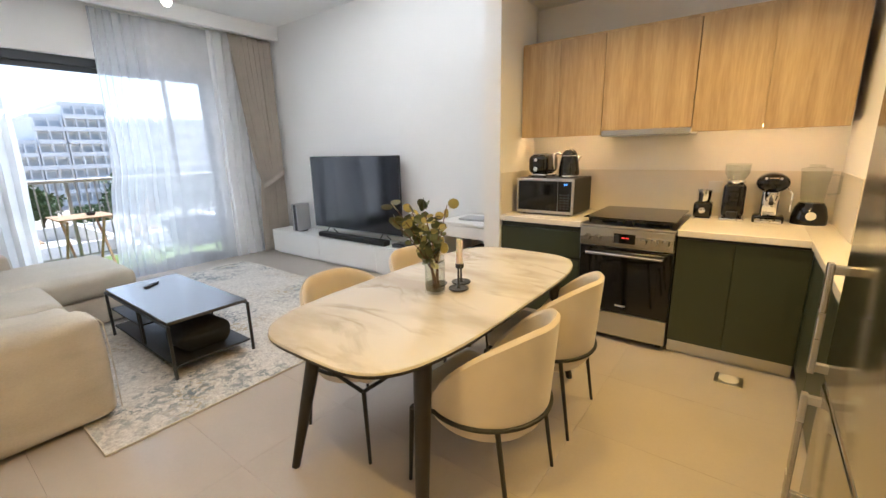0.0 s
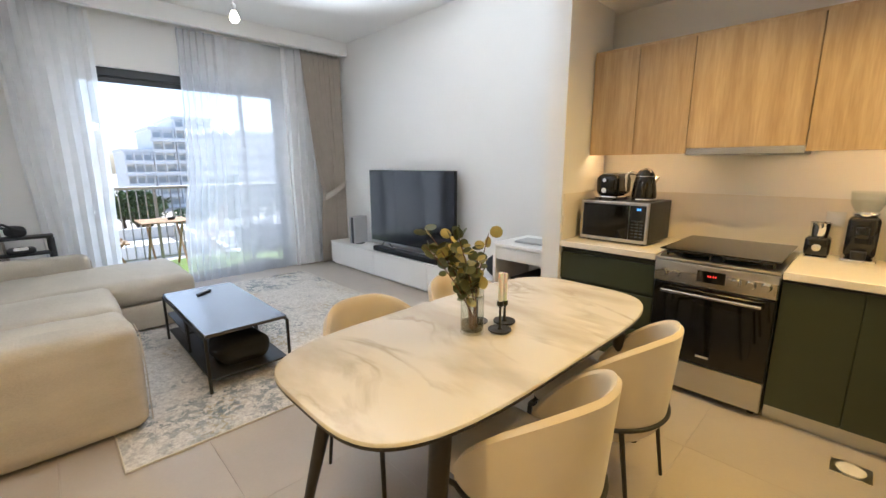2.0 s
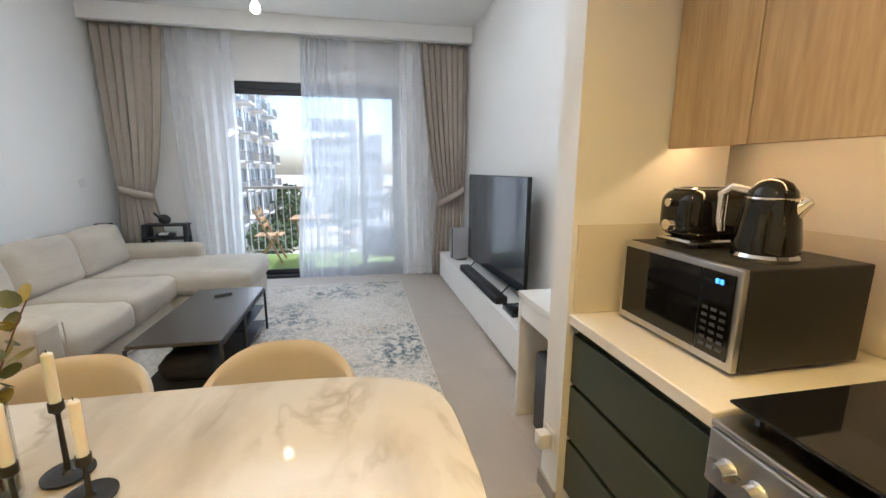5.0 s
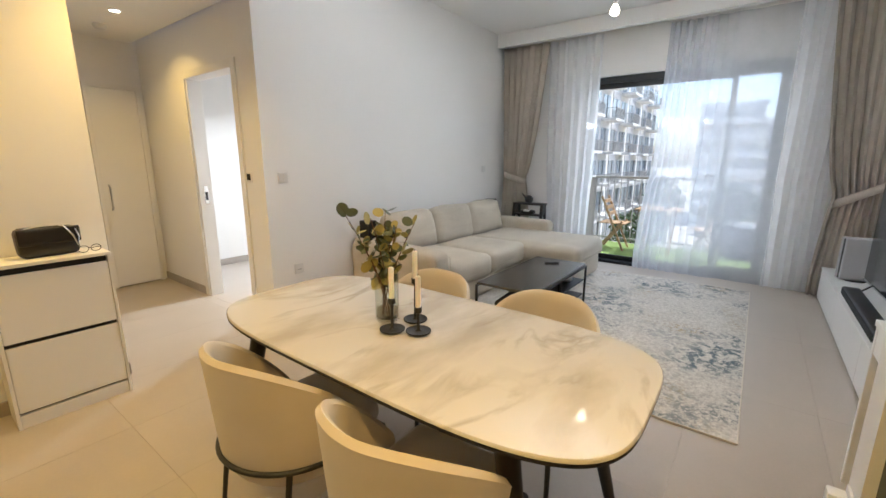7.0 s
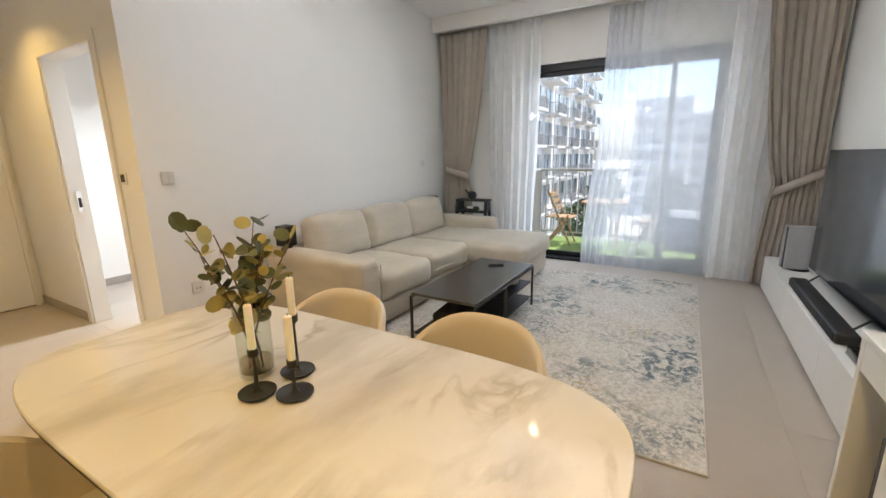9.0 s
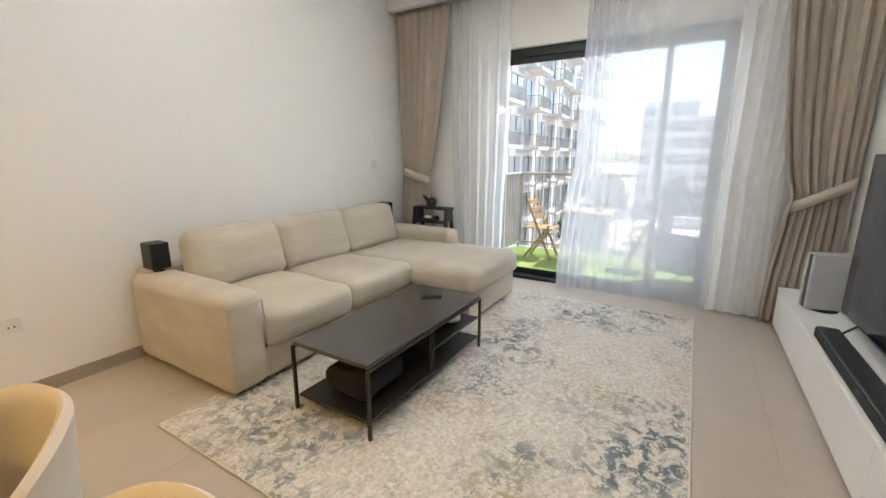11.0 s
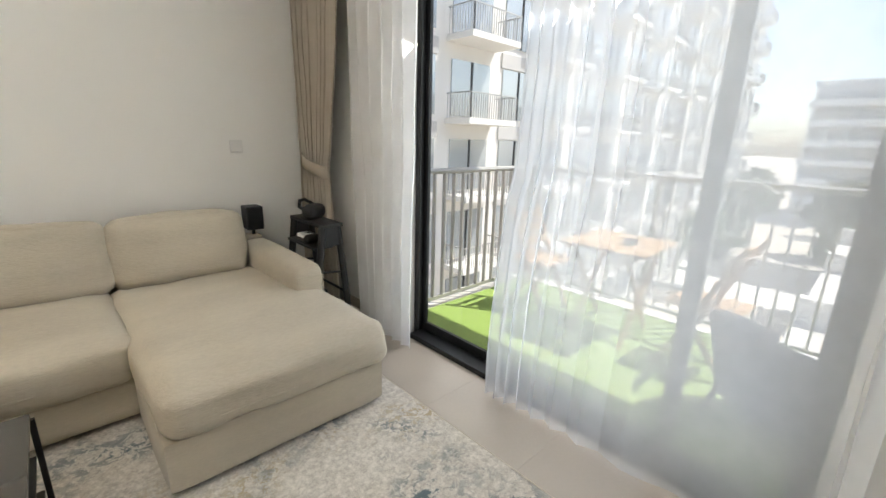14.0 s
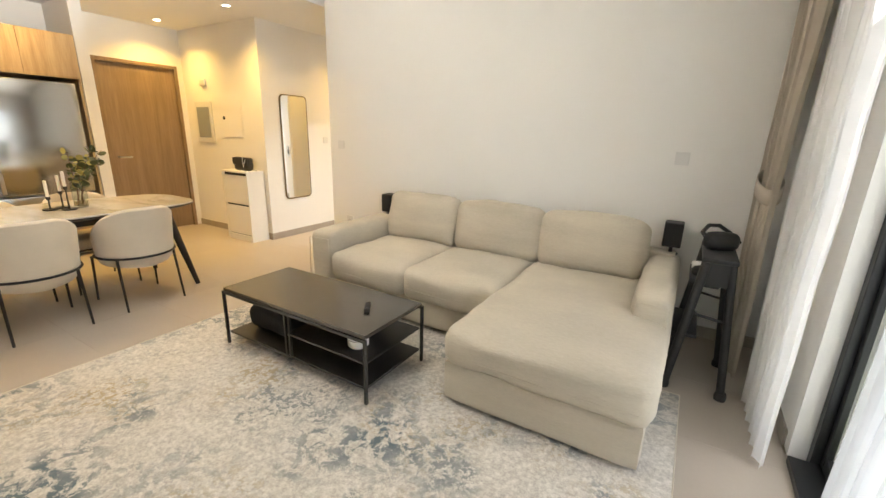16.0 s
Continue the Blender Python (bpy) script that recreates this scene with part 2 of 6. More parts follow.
M_FRIDGE = mat("fridge_steel", (0.50, 0.50, 0.49), 0.16, 1.0, var=0.04, scale=3, bump=0.01, bump_scale=80)
M_CHROME = mat("chrome", (0.75, 0.75, 0.75), 0.08, 1.0, var=0.02, bump=0.0)
M_BLACKGLOSS = mat("black_gloss_enamel", (0.008, 0.008, 0.009), 0.08, var=0.1, bump=0.0)
M_BLACKGLASS = mat("black_glass", (0.006, 0.006, 0.007), 0.05, var=0.1, bump=0.0)
M_SCREEN = mat("tv_screen", (0.010, 0.010, 0.014), 0.10, var=0.1, bump=0.0)
M_BLACK = mat("black_plastic", (0.015, 0.015, 0.016), 0.5, var=0.15, scale=30, bump=0.05)
M_BLACKSTEEL = mat("black_powder_coat", (0.016, 0.015, 0.014), 0.48, var=0.15, scale=20, bump=0.05, bump_scale=400)
M_CTOP = mat("coffee_table_top", (0.050, 0.044, 0.036), 0.26, var=0.06, scale=3, bump=0.01, bump_scale=300, Specular_IOR_Level=0.9)
M_BOUCLE = mat("cream_velvet", (0.64, 0.56, 0.45), 0.85, var=0.05, scale=7, bump=0.18, bump_scale=420, Sheen_Weight=0.3)
M_SOFA = mat("sofa_linen", (0.50, 0.445, 0.355), 0.92, var=0.17, scale=5, bump=0.6, bump_scale=130, stretch=(0.3, 0.6, 1.5), Sheen_Weight=0.15)
M_DRAPE = mat("drape_cloth", (0.46, 0.405, 0.335), 0.95, var=0.06, scale=8, bump=0.2, bump_scale=350)
M_SHEER = voile("sheer_voile", (0.86, 0.88, 0.92), 0.47)
M_SHEERD = voile("sheer_voile_gathered", (0.93, 0.93, 0.94), 0.20)
M_ALU = mat("dark_aluminium", (0.035, 0.036, 0.038), 0.4, 0.6, var=0.1, bump=0.02)
M_GLASS = clear("window_glass")
M_VASE = clear("vase_glass", (0.93, 0.95, 0.94), 0.13)
M_MIRROR = mat("mirror_glass", (0.86, 0.86, 0.85), 0.02, 1.0, var=0.0, bump=0.0)
M_BRASS = mat("thin_brass_frame", (0.20, 0.15, 0.08), 0.35, 1.0)
M_CANDLE = mat("candle_wax", (0.83, 0.80, 0.74), 0.5, var=0.02, bump=0.02, Subsurface_Weight=0.2)
M_LEAF = mat("eucalyptus_leaf", (0.085, 0.10, 0.04), 0.5, var=0.45, scale=12, bump=0.1)
M_LEAF2 = mat("olive_leaf_light", (0.36, 0.31, 0.09), 0.5, var=0.3, scale=12, bump=0.1)
M_STEM = mat("stem", (0.12, 0.055, 0.03), 0.7, var=0.2)
M_PLATE = mat("switch_plate", (0.70, 0.69, 0.67), 0.3, var=0.01, bump=0.0)
M_GREYBOX = mat("grey_plastic", (0.42, 0.42, 0.43), 0.4, var=0.04, bump=0.02)
M_RAIL = mat("rail_paint", (0.40, 0.385, 0.36), 0.45, 0.3, var=0.06, bump=0.02)
M_GRASS = mat("artificial_turf", (0.22, 0.31, 0.07), 0.9, var=0.35, scale=40, bump=0.8, bump_scale=260)
M_STUCCO = mat("white_render", (0.72, 0.69, 0.64), 0.85, var=0.05, scale=0.6, bump=0.1, bump_scale=30)
# haze over the far blocks is put into these two paler colours
M_HAZEPANE = mat("haze_paled_glass", (0.66, 0.68, 0.68), 0.25, var=0.12, scale=0.4, bump=0.0)
M_HAZEWALL = mat("haze_paled_render", (0.84, 0.83, 0.81), 0.85, var=0.04, scale=0.4)
M_TAUPE = mat("grey_render", (0.50, 0.48, 0.455), 0.85, var=0.06, scale=0.6, bump=0.1, bump_scale=30)
M_FARGLASS = mat("tower_window_glass", (0.48, 0.50, 0.50), 0.12, 0.35, var=0.2, scale=0.4, bump=0.0)
M_ASPHALT = mat("asphalt", (0.06, 0.06, 0.06), 0.9, var=0.2, scale=0.3)
M_SAND = mat("sandy_ground", (0.45, 0.40, 0.33), 0.95, var=0.2, scale=0.05, bump_scale=3)
M_PAVE = mat("pale_paving", (0.58, 0.55, 0.50), 0.9, var=0.08, scale=0.4, bump_scale=8)
M_TREE = mat("tree_leaf", (0.07, 0.11, 0.035), 0.8, var=0.5, scale=0.5)
M_BARK = mat("bark", (0.12, 0.09, 0.06), 0.9, var=0.3)
M_LED = glow("led_strip", (1.0, 0.62, 0.26), 15.0)
M_SPOT = glow("downlight_lens", (1.0, 0.85, 0.62), 10.0)
M_BULB = glow("bulb_glow", (1.0, 0.80, 0.52), 10.0)
M_RED = glow("red_display", (1.0, 0.05, 0.03), 0.25)
M_BLUE = glow("blue_display", (0.10, 0.35, 1.0), 0.6)
M_KEY = mat("faint_key_print", (0.05, 0.055, 0.065), 0.3, var=0.0, bump=0.0)
M_TEXT = mat("printed_mark", (0.5, 0.5, 0.5), 0.4, var=0.0, bump=0.0)


# ---- mesh helpers ----
def box(bm, x0, x1, y0, y1, z0, z1, bevel=0.0, seg=2):
    vs = [bm.verts.new((x, y, z)) for x in (x0, x1) for y in (y0, y1) for z in (z0, z1)]
    fs = [bm.faces.new([vs[i] for i in q]) for q in ((0, 1, 3, 2), (4, 6, 7, 5), (0, 4, 5, 1), (2, 3, 7, 6), (0, 2, 6, 4), (1, 5, 7, 3))]
    if bevel:
        es = list({e for f in fs for e in f.edges})
        bmesh.ops.bevel(bm, geom=es, offset=bevel, segments=seg, profile=0.5, affect="EDGES")
    return bm


def B(*a, **k):
    return box(bmesh.new(), *a, **k)


def tube(bm, pts, r, seg=8, close=False, caps=True):
    """A round bar along points; r is one radius or one for each point."""
    pts = [Vector(p) for p in pts]
    rs = r if isinstance(r, (list, tuple)) else [r] * len(pts)
    rings, n = [], len(pts)
    up = None
    for i, p in enumerate(pts):
        a = pts[(i - 1) % n] if (i > 0 or close) else p
        c = pts[(i + 1) % n] if (i < n - 1 or close) else p
        d = (c - a).normalized()
        if up is None:
            up = d.orthogonal().normalized()
        up = (up - d * up.dot(d)).normalized()
        side = d.cross(up)
        rings.append([bm.verts.new(p + (up * math.cos(k * math.tau / seg) + side * math.sin(k * math.tau / seg)) * rs[i]) for k in range(seg)])
    for i in range(n if close else n - 1):
        a, c = rings[i], rings[(i + 1) % n]
        for k in range(seg):
            bm.faces.new((a[k], a[(k + 1) % seg], c[(k + 1) % seg], c[k]))
    if caps and not close:
        bm.faces.new(rings[0][::-1])
        bm.faces.new(rings[-1])
    return bm


def T(pts, r, **k):
    return tube(bmesh.new(), pts, r, **k)


def lathe(profile, seg=24, bm=None, at=(0, 0, 0)):
    """A turned shape from (radius, height) pairs."""
    bm = bm or bmesh.new()
    rings = []
    for r, z in profile:
        if r < 1e-5:
            rings.append([bm.verts.new((at[0], at[1], at[2] + z))])
        else:
            rings.append([bm.verts.new((at[0] + r * math.cos(k * math.tau / seg), at[1] + r * math.sin(k * math.tau / seg), at[2] + z)) for k in range(seg)])
    for a, c in zip(rings, rings[1:]):
        for k in range(seg):
            k2 = (k + 1) % seg
            if len(a) == 1 and len(c) > 1:
                bm.faces.new((a[0], c[k2], c[k]))
            elif len(c) == 1 and len(a) > 1:
                bm.faces.new((a[k], a[k2], c[0]))
            elif len(a) > 1:
                bm.faces.new((a[k], a[k2], c[k2], c[k]))
    return bm


def cushion(x0, x1, y0, y1, z0, z1, r=0.05, crown=(0, 0, 0), n=12, rumple=0.0, seed=0):
    """A soft block with rounded edges; crown bulges its x, y and z faces."""
    bm = bmesh.new()
    c = Vector(((x0 + x1) / 2, (y0 + y1) / 2, (z0 + z1) / 2))
    h = Vector(((x1 - x0) / 2, (y1 - y0) / 2, (z1 - z0) / 2))
    bmesh.ops.create_cube(bm, size=2)
    bmesh.ops.subdivide_edges(bm, edges=bm.edges[:], cuts=n, use_grid_fill=True)
    for v in bm.verts:
        u = v.co.copy()
        # crowd the rows towards the edges
        w = Vector([math.copysign(abs(k) ** 0.72, k) for k in u])
        p = Vector([w[i] * h[i] for i in range(3)])
        q = Vector([max(-(h[i] - r), min(h[i] - r, p[i])) for i in range(3)])
        d = p - q
        if d.length > 1e-9:
            p = q + d.normalized() * min(r, d.length if max(abs(u[0]), abs(u[1]), abs(u[2])) < 0.999 else r)
        g = [1 - w[i] ** 2 for i in range(3)]
        p.x += math.copysign(crown[0], u.x) * g[1] * g[2] * (abs(u.x) ** 3)
        p.y += math.copysign(crown[1], u.y) * g[0] * g[2] * (abs(u.y) ** 3)
        p.z += math.copysign(crown[2], u.z) * g[0] * g[1] * (abs(u.z) ** 3)
        if rumple:
            p += noise.noise_vector((p + c) * 5.5 + Vector((seed, seed, 0))) * rumple
        v.co = p + c
    return bm


def part(name, bm, material, parent=None, label="", smooth=False, at=None):
    me = bpy.data.meshes.new(name)
    bmesh.ops.recalc_face_normals(bm, faces=bm.faces[:])
    bm.to_mesh(me)
    bm.free()
    me.materials.append(material)
    if smooth:
        me.polygons.foreach_set("use_smooth", [True] * len(me.polygons))
        me.set_sharp_from_angle(angle=radians(40))
    ob = new(name, me)
    ob.parent = parent
    if at is not None:
        ob.location = at
    if label:
        tagged(ob, label)
    return ob


def thing(name, m, label, category, group=""):
    ob = new(name)
    ob.empty_display_size = 0.1
    ob.matrix_basis = m
    return tagged(ob, label, category, group)


def setting(name, bm, material, label="", category=""):
    return tagged(part(name, bm, material), label, category, "", "structure")


# ---- the shell of the flat ----
W_IN, W_OUT = -5.93, -6.13      # window wall
S_WALL, N_WALL = -0.22, 4.10    # sofa wall, television and kitchen wall
WIN_Y0, WIN_Y1, WIN_Z = 0.97, 3.20, 2.53
COR_X, MIR_X = -1.80, -0.69     # the corridor's two sides
PANEL_Y, DOOR_X = -0.195, 0.96
DY0, DY1, DZ = -1.48, -0.58, 2.18
K_WALL, KX = 4.20, 0.135        # kitchen back wall and the kitchen row's start

bm = bmesh.new()
box(bm, W_OUT, W_IN, S_WALL - 0.2, WIN_Y0, 0, CEIL)
box(bm, W_OUT, W_IN, WIN_Y1, N_WALL + 0.2, 0, CEIL)
box(bm, W_OUT, W_IN, WIN_Y0, WIN_Y1, WIN_Z, CEIL)
setting("wall_west", bm, M_WALL, "white painted window wall with a balcony opening", "wall")
setting("wall_south", B(W_IN, COR_X, S_WALL - 0.15, S_WALL, 0, CEIL), M_WALL, "plain off-white wall behind the sofa", "wall")
bm = bmesh.new()
box(bm, W_IN, -1.72, N_WALL, N_WALL + 0.3, 0, CEIL)
box(bm, -1.72, 1.4, K_WALL, K_WALL + 0.2, 0, CEIL)
setting("wall_north", bm, M_WALL, "plain white wall behind television and kitchen", "wall")
setting("wall_stub", B(-1.765, -1.612, 3.44, N_WALL, 0, CEIL), M_WALL, "white stub wall between desk and kitchen", "wall")
bm = bmesh.new()
box(bm, COR_X - 0.13, COR_X, DY1, S_WALL - 0.15, 0, CEIL)
box(bm, COR_X - 0.13, COR_X, -2.6, DY0, 0, CEIL)
box(bm, COR_X - 0.13, COR_X, DY0, DY1, DZ, CEIL)
setting("wall_corridor", bm, M_WALL, "corridor wall with an open doorway", "wall")
bm = bmesh.new()
box(bm, COR_X - 0.13, -0.4, -2.75, -2.6, 0, CEIL)
setting("wall_corridor_end", bm, M_WALL, "wall at the end of the corridor", "wall")
setting("wall_mirror", B(MIR_X, DOOR_X + 0.15, -2.6, PANEL_Y, 0, CEIL), M_WALL, "white wall block with mirror and fuse panel", "wall")
bm = bmesh.new()
FD0, FD1, FDZ = -0.12, 0.85, 2.20
box(bm, DOOR_X, DOOR_X + 0.15, FD1, 1.17, 0, CEIL)
box(bm, DOOR_X, DOOR_X + 0.15, PANEL_Y, FD0, 0, CEIL)
box(bm, DOOR_X, DOOR_X + 0.15, FD0, FD1, FDZ, CEIL)
setting("wall_entrance", bm, M_WALL, "white entrance wall with the front door", "wall")
setting("wall_hall_side", B(0.385, DOOR_X, 1.06, 1.17, 0, CEIL), M_WALL, "white wall end beside the fridge", "wall")
setting("wall_east", B(1.035, 1.2, 1.17, K_WALL, 0, CEIL), M_WALL, "kitchen side wall behind the fridge", "wall")
setting("column", B(0.575, 1.035, 3.41, K_WALL, 0, CEIL), M_WALL, "white boxed column in the kitchen corner", "column")
# the lit room behind the doorway
bm = bmesh.new()
box(bm, -4.2, COR_X - 0.13, -2.85, -2.7, 0, CEIL)
box(bm, -4.35, -4.2, -2.85, S_WALL - 0.15, 0, CEIL)
setting("wall_side_room", bm, M_WALL, "white walls of the side room", "wall")

bm = bmesh.new()
box(bm, W_OUT, COR_X + 0.05, S_WALL - 0.2, N_WALL + 0.2, CEIL, CEIL + 0.15)
setting("ceiling", bm, M_CEIL, "white living room ceiling", "ceiling")
bm = bmesh.new()
box(bm, COR_X + 0.05, 1.2, -2.75, K_WALL, LOW, LOW + 0.12)
box(bm, COR_X + 0.05, COR_X + 0.13, -0.22, N_WALL, LOW + 0.12, CEIL + 0.15)
setting("ceiling_low", bm, M_CEIL, "lower white ceiling of hall and kitchen", "ceiling")
setting("ceiling_side_room", B(-4.35, COR_X - 0.0, -2.85, S_WALL - 0.2, 2.72, 2.84), M_CEIL, "white side room ceiling", "ceiling")
setting("bulkhead", B(-5.66, -5.58, S_WALL, N_WALL, 3.02, CEIL), M_CEIL, "white curtain pelmet below the ceiling", "trim")

floor = setting("floor", B(-6.13, 1.2, -2.85, 4.4, -0.2, -0.012), M_GROUT, "large beige-grey porcelain floor tiles", "floor")

# skirting
for name, b in (("baseboard", (W_IN, COR_X, S_WALL, S_WALL + 0.012)), ("baseboard", (COR_X, COR_X + 0.012, -2.6, DY0 - 0.06)),
                ("baseboard", (MIR_X - 0.012, MIR_X, -2.6, PANEL_Y + 0.012)), ("baseboard", (MIR_X, DOOR_X, PANEL_Y, PANEL_Y + 0.012)),
                ("baseboard", (W_IN, -1.765, N_WALL - 0.012, N_WALL)), ("baseboard", (-1.777, -1.765, 3.44, N_WALL - 0.012)),
                ("baseboard", (-1.777, -1.612, 3.428, 3.44)), ("baseboard", (-4.2, COR_X - 0.13, -2.7, -2.688)), ("baseboard", (W_IN, W_IN + 0.012, S_WALL + 0.012, 0.9))):
    setting(name, B(b[0], b[1], b[2], b[3], 0, 0.085, bevel=0.002, seg=1), M_SKIRT, "grey-beige stone skirting", "skirting")

# doorway trim of the side room
bm = bmesh.new()
for x0, x1 in ((COR_X, COR_X + 0.015),):
    box(bm, x0, x1, DY0 - 0.07, DY0, 0, DZ + 0.07, bevel=0.003, seg=1)
    box(bm, x0, x1, DY1, DY1 + 0.07, 0, DZ + 0.07, bevel=0.003, seg=1)
    box(bm, x0, x1, DY0, DY1, DZ, DZ + 0.07, bevel=0.003, seg=1)
box(bm, COR_X - 0.13, COR_X, DY0, DY0 + 0.02, 0, DZ, bevel=0.002, seg=1)
box(bm, COR_X - 0.13, COR_X, DY1 - 0.02, DY1, 0, DZ, bevel=0.002, seg=1)
trim = setting("door_frame", bm, M_FRONT, "white painted doorway trim", "door frame")
bm = B(COR_X - 0.085, COR_X - 0.045, DY0 + 0.02, DY0 + 0.026, 0.98, 1.16, bevel=0.002, seg=1)
part("strike_plate", bm, M_CHROME, trim, "chrome lock strike plate")
part("strike_hole", B(COR_X - 0.075, COR_X - 0.055, DY0 + 0.026, DY0 + 0.029, 1.02, 1.10), M_BLACK, trim)

# closet door at the end of the corridor
door = setting("door_1", B(-1.72, -1.29, -2.6, -2.562, 0.01, 2.16, bevel=0.004, seg=1), M_FRONT, "pale closed closet door with a bar handle", "door")
part("door_handle", T([(-1.35, -2.56, 0.88), (-1.35, -2.525, 0.90), (-1.35, -2.525, 1.13), (-1.35, -2.56, 1.15)], 0.009), M_STEEL, door, "brushed bar handle", True)
bm = bmesh.new()
box(bm, -1.755, -1.72, -2.6, -2.55, 0, 2.20)
box(bm, -1.29, -1.255, -2.6, -2.55, 0, 2.20)
box(bm, -1.72, -1.29, -2.6, -2.55, 2.16, 2.20)
part("door_frame", bm, M_FRONT, door)

# front door
door = setting("door_2", B(DOOR_X + 0.03, DOOR_X + 0.08, FD0 + 0.04, FD1 - 0.04, 0.005, FDZ - 0.04, bevel=0.003, seg=1), M_DOOR, "brown walnut veneer front door, closed", "door")
bm = bmesh.new()
box(bm, DOOR_X - 0.012, DOOR_X + 0.1, FD0, FD0 + 0.04, 0, FDZ)
box(bm, DOOR_X - 0.012, DOOR_X + 0.1, FD1 - 0.04, FD1, 0, FDZ)
box(bm, DOOR_X - 0.012, DOOR_X + 0.1, FD0 + 0.04, FD1 - 0.04, FDZ - 0.04, FDZ)
part("door_frame", bm, M_DOOR, door)
part("door_handle", T([(DOOR_X + 0.03, FD1 - 0.12, 1.02), (DOOR_X - 0.03, FD1 - 0.12, 1.02), (DOOR_X - 0.03, FD1 - 0.25, 1.02)], 0.011), M_STEEL, door, "steel lever handle", True)

# ---- balcony window ----
win = setting("window_1", bmesh.new(), M_ALU, "dark aluminium sliding balcony door", "window")
def win_bar(name, y0, y1, z0, z1, x0=-6.065, x1=-6.0):
    part(name, B(x0, x1, y0, y1, z0, z1, bevel=0.003, seg=1), M_ALU, win)
win_bar("window_frame", WIN_Y0, WIN_Y0 + 0.05, 0, WIN_Z)
win_bar("window_frame", WIN_Y1 - 0.05, WIN_Y1, 0, WIN_Z)
win_bar("window_frame", WIN_Y0 + 0.05, WIN_Y1 - 0.05, WIN_Z - 0.09, WIN_Z)
win_bar("window_sill", WIN_Y0 + 0.05, WIN_Y1 - 0.05, -0.01, 0.035, -6.12, -5.92)
for y0, y1, x in ((WIN_Y0 + 0.05, 2.73, -6.047), (2.67, WIN_Y1 - 0.05, -6.016)):
    for b in ((y0, y0 + 0.038, 0.035, WIN_Z - 0.09), (y1 - 0.038, y1, 0.035, WIN_Z - 0.09), (y0 + 0.038, y1 - 0.038, 0.035, 0.10), (y0 + 0.038, y1 - 0.038, WIN_Z - 0.15, WIN_Z - 0.09)):
        win_bar("sash", *b, x - 0.013, x + 0.013)
    p = part("pane", B(x - 0.004, x + 0.004, y0 + 0.034, y1 - 0.034, 0.09, WIN_Z - 0.14), M_GLASS, win)
    p.visible_shadow = False


# ---- curtains ----
def drape(name, y_top, y_mid, y_bot, x, z_top, z_tie, folds, depth, material, label, tie=True, dense=1.0):
    """A hanging curtain with folds; the widths at top, tie and hem are (y0, y1) pairs."""
    ob = thing(name, pose(0, 0, 0), label, "curtain")
    bm = bmesh.new()
    rows, cols = 46, folds * (10 if dense == 1 else 24)
    grid = []
    for j in range(rows + 1):
        z = 0.015 + (z_top - 0.015) * j / rows
        if z > z_tie:
            k = ((z - z_tie) / (z_top - z_tie)) ** 0.6
            a, c = (y_mid[i] + (y_top[i] - y_mid[i]) * k for i in (0, 1))
        else:
            k = min(1.0, (z_tie - z) / (z_tie * 0.8)) ** 0.6
            a, c = (y_mid[i] + (y_bot[i] - y_mid[i]) * k for i in (0, 1))
        row = []
        for i in range(cols + 1):
            u = i / cols
            ph = (1 - (1 - u) ** dense) * folds * math.tau
            wob = 0.9 * noise.noise((u * 3.1, z * 0.5, folds * 0.7))
            amp = depth * (0.65 + 0.5 * noise.noise((u * 5, z * 0.35, 3.3))) * (1 if dense == 1 else 0.35 + 0.65 * (1 - u))
            row.append(bm.verts.new((x + amp * math.sin(ph + wob) + 0.012 * noise.noise((u * 9, z * 2.2, 1)), a + (c - a) * u + 0.25 * (c - a) / folds * math.sin(2 * ph + wob * 2) * (0.5 if dense == 1 else 0.25), z)))
        grid.append(row)
    for j in range(rows):
        for i in range(cols):
            bm.faces.new((grid[j][i], grid[j][i + 1], grid[j + 1][i + 1], grid[j + 1][i]))
    cl = part("cloth", bm, material, ob, smooth=True)
    if tie:
        s = cl.modifiers.new("thick", "SOLIDIFY")
        s.thickness = 0.003
        a, c = y_mid
        m = (a + c) / 2
        pts = [(x + depth * 1.35 * math.cos(t), m + (c - a) * 0.54 * math.sin(t), z_tie + TIE_SLOPE * math.sin(t)) for t in [k * math.tau / 20 for k in range(20)]]
        bm = bmesh.new()
        lo = [bm.verts.new(Vector(p) - Vector((0, 0, 0.045))) for p in pts]
        hi = [bm.verts.new(Vector(p) + Vector((0, 0, 0.045))) for p in pts]
        for k in range(20):
            bm.faces.new((lo[k], lo[(k + 1) % 20], hi[(k + 1) % 20], hi[k]))
        tb = part("tieback", bm, material, ob, smooth=True)
        s = tb.modifiers.new("thick", "SOLIDIFY")
        s.thickness = 0.006
    return ob


TIE_SLOPE = -0.05
drape("curtain", (-0.20, 0.52), (-0.12, 0.22), (-0.17, 0.34), -5.74, 3.03, 1.17, 7, 0.05, M_DRAPE, "beige lined curtain tied back beside the sofa")
TIE_SLOPE = 0.11
drape("curtain", (3.44, 4.07), (3.70, 4.06), (3.62, 4.07), -5.74, 3.03, 1.10, 8, 0.05, M_DRAPE, "beige lined curtain tied back beside the television")
drape("sheer_curtain", (0.50, 1.22), (0.54, 1.20), (0.58, 1.17), -5.80, 3.03, 1.2, 6, 0.045, M_SHEERD, "white sheer curtain gathered at the window's edge", tie=False)
drape("sheer_curtain", (1.99, 3.22), (1.93, 3.22), (1.83, 3.24), -5.83, 3.03, 1.2, 8, 0.06, M_SHEER, "white sheer curtain drawn over the glass door", tie=False, dense=3.0)
